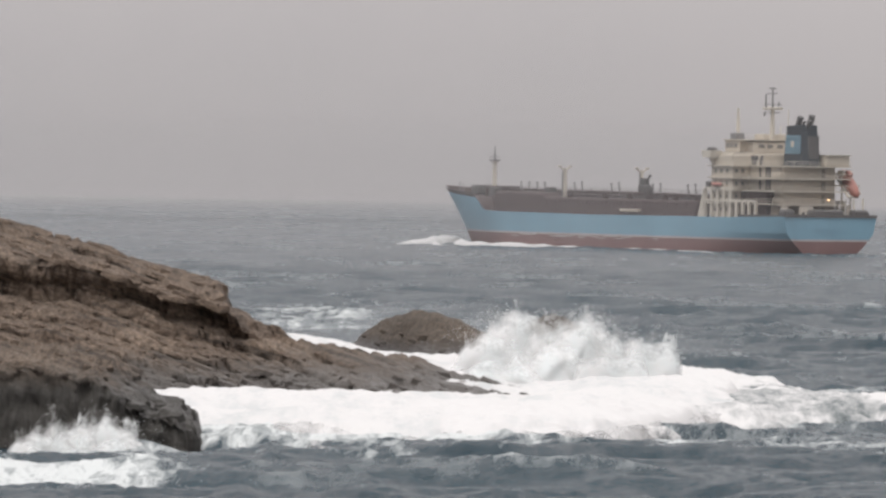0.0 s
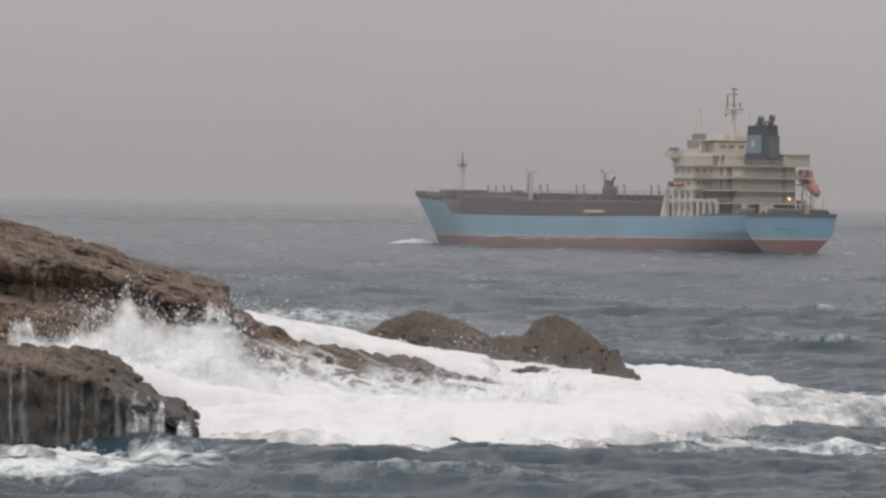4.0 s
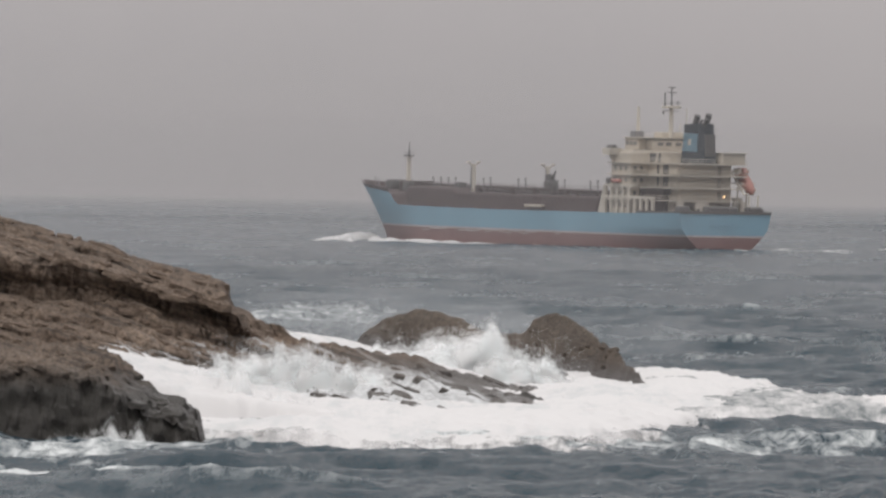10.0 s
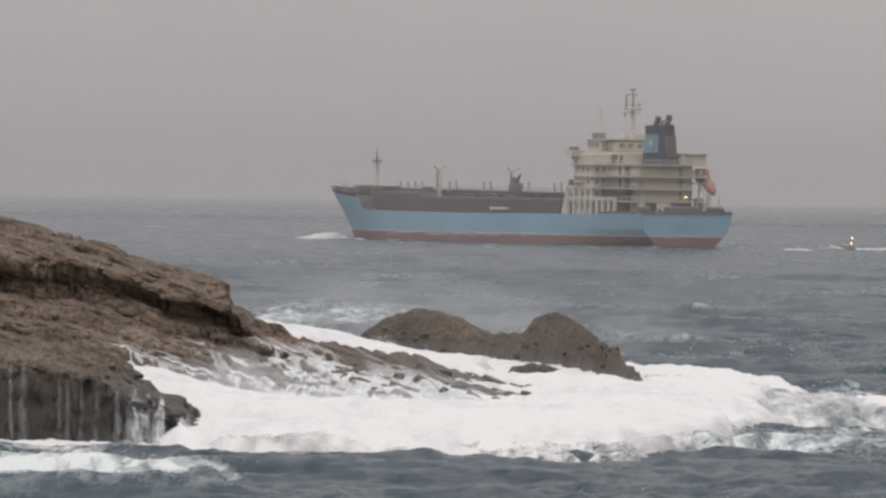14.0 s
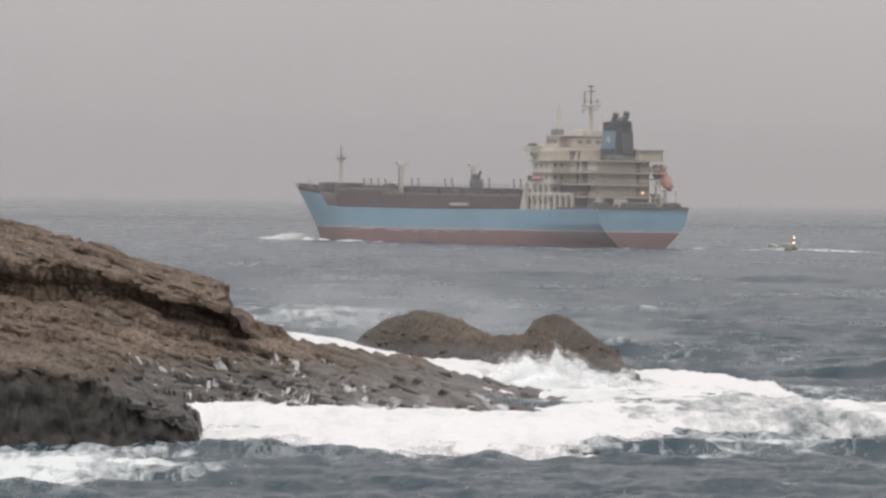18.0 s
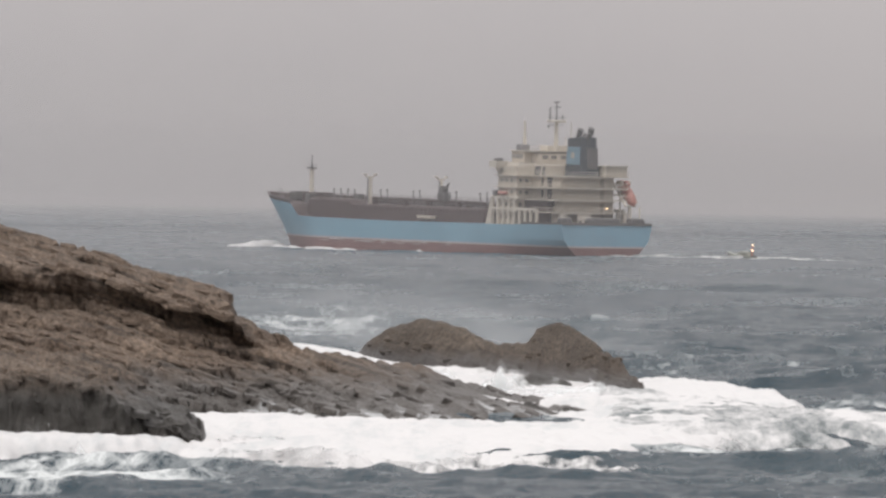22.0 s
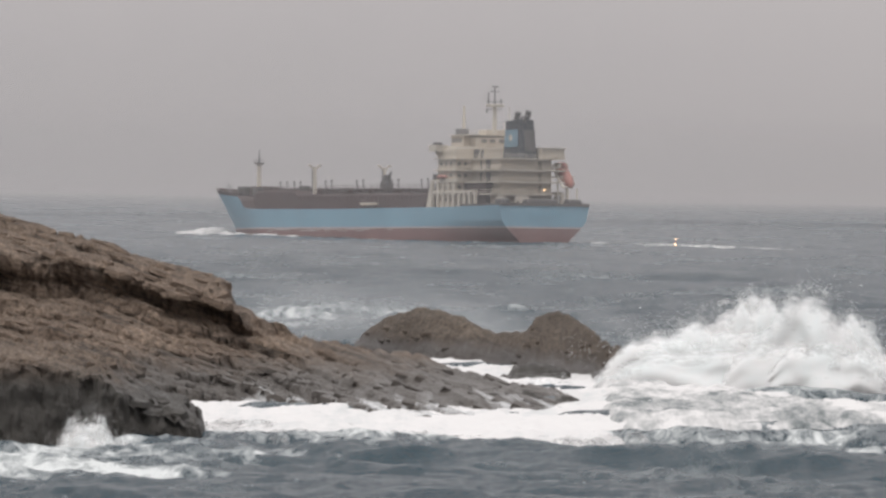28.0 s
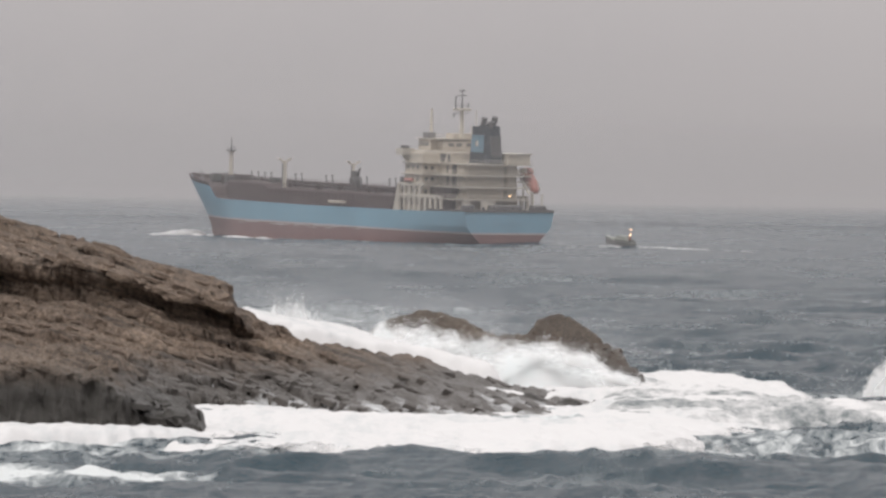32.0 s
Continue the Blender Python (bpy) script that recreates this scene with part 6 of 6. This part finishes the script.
def build_slab_mist():
    """Fine spume left hanging over the slab when the burst has fallen."""
    thing = tagged(new("hanging_spume"), "soft white spume hanging over the wet slab", "mist")
    thin = [spray_mesh("mist", 61 + i, 0.19) for i in range(2)]
    for me in thin:
        me.materials[0] = M_MIST
    for i, (x, y, w, h) in enumerate(((-20, 573, 8, 6.5), (-14, 571, 9, 5.6), (-8, 569, 8, 4.6), (-2, 568, 8, 3.6), (-16, 566, 10, 4.0), (-5, 565, 9, 3.2))):
        ob = new("mist", thin[i % 2])
        ob.parent = thing
        ob.matrix_basis = pose(x, y, 0.0) @ Matrix.Diagonal((w, 3, h, 1))
    return thing


slab_mist = build_slab_mist()

# ---------------------------------------------------------------- everything that moves
# seconds, place of the tanker (x, y, heave), bow-up pitch, heading
SAILING = [
    (0.0, 47.99, 1998.3, 0.1, 0.17, 121.32), (0.5, 46.86, 2000.6, 0.03, 0.34, 121.29), (1.0, 45.71, 2002.9, -0.03, 0.47, 121.26),
    (1.5, 44.54, 2005.2, -0.01, 0.51, 121.24), (2.0, 43.35, 2007.5, 0.02, 0.49, 121.21), (2.5, 42.21, 2009.8, 0.03, 0.36, 121.18),
    (3.0, 41.17, 2012.1, -0.05, 0.15, 121.15), (3.5, 40.24, 2014.4, -0.2, -0.13, 121.12), (5.5, 36.04, 2023.7, -0.5, -0.61, 121.0),
    (6.0, 34.9, 2026.0, -0.4, -0.41, 120.97), (6.5, 33.79, 2028.3, -0.28, -0.21, 120.94), (7.0, 32.64, 2030.6, -0.08, 0.0, 120.91),
    (7.5, 31.4, 2032.9, 0.03, 0.21, 120.88), (8.0, 30.12, 2035.2, 0.19, 0.4, 120.86), (8.5, 28.85, 2037.5, 0.32, 0.52, 120.83),
    (9.0, 27.53, 2039.8, 0.52, 0.58, 120.8), (9.5, 26.22, 2042.1, 0.56, 0.55, 120.77), (10.0, 24.97, 2044.4, 0.53, 0.44, 120.74),
    (10.5, 23.86, 2046.7, 0.36, 0.28, 120.71), (11.0, 22.67, 2049.0, 0.24, 0.08, 120.68), (11.5, 21.57, 2051.3, 0.02, -0.11, 120.65),
    (12.0, 20.42, 2053.6, -0.2, -0.24, 120.62), (12.5, 19.31, 2055.9, -0.46, -0.31, 120.59), (13.0, 18.29, 2058.3, -0.57, -0.3, 120.56),
    (13.5, 17.35, 2060.6, -0.7, -0.22, 120.53), (14.0, 16.5, 2062.9, -0.65, -0.08, 120.51), (14.5, 15.54, 2065.2, -0.54, 0.08, 120.48),
    (16.5, 10.56, 2074.4, 0.36, 0.47, 120.36), (17.0, 9.27, 2076.7, 0.59, 0.29, 120.33), (17.5, 7.99, 2079.0, 0.66, 0.08, 120.3),
    (18.0, 6.73, 2081.3, 0.53, -0.17, 120.27), (18.5, 5.32, 2083.6, 0.31, -0.35, 120.24), (19.0, 3.97, 2085.9, 0.08, -0.53, 120.21),
    (19.5, 2.71, 2088.2, -0.15, -0.59, 120.18), (20.0, 1.67, 2090.5, -0.35, -0.59, 120.15), (20.5, 0.61, 2092.8, -0.57, -0.41, 120.13),
    (21.0, -0.45, 2095.1, -0.65, -0.14, 120.1), (21.5, -1.52, 2097.4, -0.69, 0.17, 120.07), (22.0, -2.57, 2099.8, -0.5, 0.5, 120.04),
    (22.5, -3.69, 2102.1, -0.3, 0.78, 120.01), (23.0, -4.85, 2104.4, 0.05, 0.98, 119.98), (23.5, -5.76, 2106.7, 0.3, 1.0, 119.95),
    (24.0, -6.88, 2109.0, 0.54, 0.89, 119.92), (24.5, -8.0, 2111.3, 0.64, 0.62, 119.89), (25.0, -9.43, 2113.6, 0.66, 0.28, 119.86),
    (25.5, -10.72, 2115.9, 0.62, -0.16, 119.83), (27.5, -15.73, 2125.1, -0.45, -1.1, 119.72), (28.0, -16.89, 2127.4, -0.82, -0.89, 119.69),
    (28.5, -18.01, 2129.7, -1.06, -0.6, 119.66), (29.0, -19.17, 2132.0, -1.05, -0.2, 119.63), (29.5, -20.32, 2134.3, -0.92, 0.27, 119.6),
    (30.0, -21.53, 2136.6, -0.64, 0.71, 119.57), (30.5, -22.64, 2138.9, -0.33, 1.08, 119.54), (31.0, -23.78, 2141.3, -0.02, 1.3, 119.51),
    (31.5, -24.81, 2143.6, 0.4, 1.3, 119.48), (32.0, -25.81, 2145.9, 0.94, 1.1, 119.45),
]
# seconds, place across and height of the small boat's masthead
BOATING = [
    (0.0, 151.0, 4.2), (3.0, 140.2, 3.4), (6.0, 129.3, 4.6), (9.0, 118.5, 3.6), (11.0, 111.3, 4.3),
    (12.5, 105.9, 3.9), (14.0, 100.3, 3.4), (15.0, 97.0, 4.1), (16.5, 90.7, 5.0), (17.5, 87.8, 3.9), (18.5, 84.4, 3.8),
    (20.0, 80.5, 4.4), (21.5, 76.1, 4.1), (22.5, 74.0, 3.5), (23.0, 72.4, 3.3), (24.0, 69.0, 3.8), (25.0, 66.5, 4.9), (25.5, 65.2, 5.7),
    (26.5, 61.9, 5.2), (27.5, 58.6, 3.3), (28.0, 56.5, 2.4), (28.5, 55.0, 1.9), (29.0, 54.2, 2.1), (30.0, 51.2, 3.6), (31.0, 48.0, 4.8), (32.0, 45.0, 5.2),
]


def motions():
    walk(ship, [(t, pose(x, y, z, 0.35 * math.sin(0.7 * t), -pitch, head)) for t, x, y, z, pitch, head in SAILING])
    walk(bow_wave, [(t, pose(x, y, slam(t), 0, 0, head)) for t, x, y, z, pitch, head in SAILING])
    walk(hull_wash, [(t, pose(x, y, float(np.interp(t, [0, 17.5, 19, 21.5, 23, 27.5, 28.6, 30, 31.2, 32], [-2.6, -2.6, -0.6, -0.5, -2.6, -2.6, -0.5, -0.5, -2.2, -2.6])), 0, 0, head)) for t, x, y, z, pitch, head in SAILING])
    walk(stern_wake, [(t, pose(x, y, 0.2 * math.sin(0.9 * t) - 0.3, 0, 0, head)) for t, x, y, z, pitch, head in SAILING])
    walk(boat, [(t, pose(x - 2.2, 2002, z - 3.95, 0, 3 * math.sin(1.3 * t) - 4, 140)) for t, x, z in BOATING])
    walk(boat_wake, [(t, pose(x - 2.2, 2002, 0.1, 0, 0, 136)) for t, x, z in BOATING])
    # the swell runs in from the open sea past the rocks
    walk(sea, [(t, pose(-1.7 * t, -2.6 * t, 0)) for t in (0, 8, 16, 24, 32)])
    beat = [i * 0.8 for i in range(41)]
    front_t, front_y = [0, 2, 3.5, 6, 9, 11, 12, 13, 14.5, 17, 19, 21, 23, 25, 28, 30, 32], [579, 574, 563, 561, 578, 569, 555, 555, 555, 558, 564, 560, 551, 552, 573, 556, 548]
    walk(surf_front, [(t, pose(1.5 - 0.8 * math.sin(0.75 * t + 0.5), float(np.interp(t, front_t, front_y)), surge(t))) for t in beat])
    walk(surf_lace, [(t, pose(1.8 - 0.8 * math.sin(0.75 * t + 0.2), float(np.interp(t, front_t, front_y)) - 29, 0.45 * surge(t) - 0.28)) for t in beat])
    walk(surf_back, [(t, pose(7 - 1.0 * math.sin(0.7 * t), 687, 0.6 * surge(t + 0.8))) for t in beat])
    walk(surf_right, [(t, pose(34 - 1.2 * math.sin(0.65 * t + 1) - float(np.interp(t, [10, 17, 32], [0, 5, 5])), float(np.interp(t, [0, 3, 5.5, 10, 13, 17, 21, 25, 28, 32], [640, 637, 641, 637, 631, 619, 611, 619, 613, 619])), 0.4 * surge(t + 0.4) + 0.15 + 0.45 * float(np.interp(t, [3.5, 5, 8, 9.5, 14, 17, 22, 25, 28, 32], [0, -1.1, -1.1, 0, 0, 0.7, 0.7, 0.5, 1, 0.8])))) for t in beat])
    walk(foam_foot, [(t, pose(-25 + 0.6 * math.sin(0.8 * t), 512, slop(t))) for t in beat])
    walk(dark_swell, [(t, pose(-21 - 0.5 * math.sin(0.8 * t), 509, float(np.interp(t, [0, 0.8, 1.6, 2.4, 3.4, 9.8, 10.8, 12.2, 13.2, 32], [-2.0, 0.4, 1.1, 0.9, -2.0, -2.0, 0.9, 0.9, -2.0, -2.0])))) for t in beat])
    walk(gully_foam, [(t, pose(-17 + 0.4 * math.sin(0.9 * t), 583, gully(t))) for t in beat])
    walk(ridge_surge, [(t, pose(-6.5 + 0.5 * math.sin(0.7 * t), 666.5, over_ridge(t))) for t in beat])
    walk(high_swash, [(t, pose(0, 0, float(np.interp(t, [0, 0.8, 2, 14.5, 17.5, 19, 21, 23.5, 25, 27, 32], [-0.6, -0.6, 0, 0, -0.09, -0.2, -0.6, -0.6, -0.6, -0.6, -0.6])))) for t in beat])
    for t, x, y, z, pitch, head in SAILING:
        BOW.append((t, pose(x, y, flung(t), 0, 0, head) @ pose(78, 0, 0)))
    walk(bow_spray, BOW)
    walk(drift, [(t, pose(4 - 0.3 * t, 0, z)) for t, z in ((0, -3.5), (8, -3), (11, -0.5), (16, 0), (24, 0), (28, -1), (32, -0.6))])
    walk(slab_mist, [(t, pose(x, 0, z)) for t, x, z in ((0, 0, -9), (2.6, -1, -9), (3.4, 0, 0.4), (4.6, 2, -0.6), (6.0, 3, -9), (11.6, -2, -9), (12.5, 0, 0.8), (13.2, 1.5, 0.2), (14.0, 3, -0.8), (15.6, 4, -9), (32, 4, -9))])
    for ob, u, w, tall, high, dy, turn, lag, track in PLUMES:
        ts, xc, hw, top = (np.array(v, float) for v in zip(*track))
        low, rows = -high - 3.0, []
        for t in np.unique(np.concatenate([[0.0, 32.0], ts, (ts[1:] + ts[:-1]) / 2])):
            z = float(np.interp(t + lag, ts, top))
            z = low if z <= -1.9 else z * tall - 0.74 * high
            x = float(np.interp(t, ts, xc) + u * max(1.0, np.interp(t, ts, hw) - 0.4 * w))
            rows.append((float(t), pose(x, dy, max(z, low), 0, 3 * math.sin(t + turn), turn)))
        walk(ob, rows)
    walk(falls, [(t, pose(0, 0, z)) for t, z in ((0, -9), (2, -9), (2.8, 0), (9.6, 0), (10.6, -9), (12.3, -9), (12.9, 0), (15.5, 0), (17, -2), (18, -9), (22.8, -9), (23.4, -1.2), (24.5, -1.2), (25.5, -9), (32, -9))])


BOW = []


def flung(t):
    """How far the bow's spray stands out of the water."""
    return float(np.interp(t, [0, 7.5, 8.5, 9.5, 10.5, 20, 20.8, 21.6, 22.6, 28.2, 29.0, 29.6, 30.4, 31.4, 32], [-12, -12, -6, -5.6, -12, -12, -4.4, -4.2, -12, -12, -1.2, -0.8, -2.6, -8, -12]))


def slop(t):
    """Height of the foam at the foot of the dark rock."""
    return float(np.interp(t, [0, 1.5, 3, 4.5, 5.5, 8.5, 10, 11, 12.5, 13, 14, 14.5, 16.5, 18, 19.5, 21, 22, 23, 25, 27, 28, 29.5, 30.5, 32],
                           [-0.9, -0.9, -0.4, -0.8, -1.3, -1.3, -0.9, -0.8, 0.6, 0.8, -0.3, -0.8, -2.0, -1.4, 0.3, 0.9, 0.9, 0.7, -0.8, -1.0, -0.8, 0.6, 1.1, 0.9]))


def gully(t):
    """Height of the water in the gully behind the dark rock."""
    return float(np.interp(t, [0, 0.5, 1.2, 3, 5.5, 7, 8.5, 10, 11.5, 13, 14, 14.5, 16.5, 18, 32], [-1.8, -1.4, 0.0, 0.8, 0.8, 0.3, -0.5, 0.2, 0.6, 0.0, -0.5, -0.8, -2.0, -2.6, -2.8]))


def over_ridge(t):
    """Height of the water heaped behind the low ridge."""
    return float(np.interp(t, [0, 2.5, 4, 5.5, 7, 8.5, 10, 11.5, 12.5, 13, 14.5, 16.5, 18, 19.5, 21, 23, 25, 28, 29, 30.5, 32],
                           [-1, -0.3, 0.1, -0.4, -0.9, -1.6, -1.0, -0.3, 0.0, -0.1, -0.5, -0.7, -0.9, -1.5, -1.3, -0.9, -1.0, -2.6, -2.8, -0.4, 0.3]))


def slam(t):
    """How far the bow wave stands out of the water."""
    return float(np.interp(t, [0, 1, 3, 6, 9, 11, 13, 17, 19, 21, 23, 25, 28, 30, 31, 32], [0.2, -0.2, -0.9, -0.5, 0.2, 0.0, -0.5, -0.4, -0.4, 0.0, -0.5, -1.4, -0.2, 0.5, 0.0, -0.3]))


def surge(t):
    """Rise and fall of the water on the reef, in metres."""
    return float(np.interp(t, [0, 1.5, 3, 4.5, 6, 9, 11, 12.5, 13.5, 15, 17, 19, 21.5, 23, 25, 27.5, 29, 30.5, 32],
                           [1.2, 1.1, 1.5, 1.4, 0.9, 0.75, 0.6, 1.5, 1.3, 0.9, 0.6, 0.45, 0.5, 0.6, 0.45, 0.2, 0.05, 0.4, 0.5]))


motions()
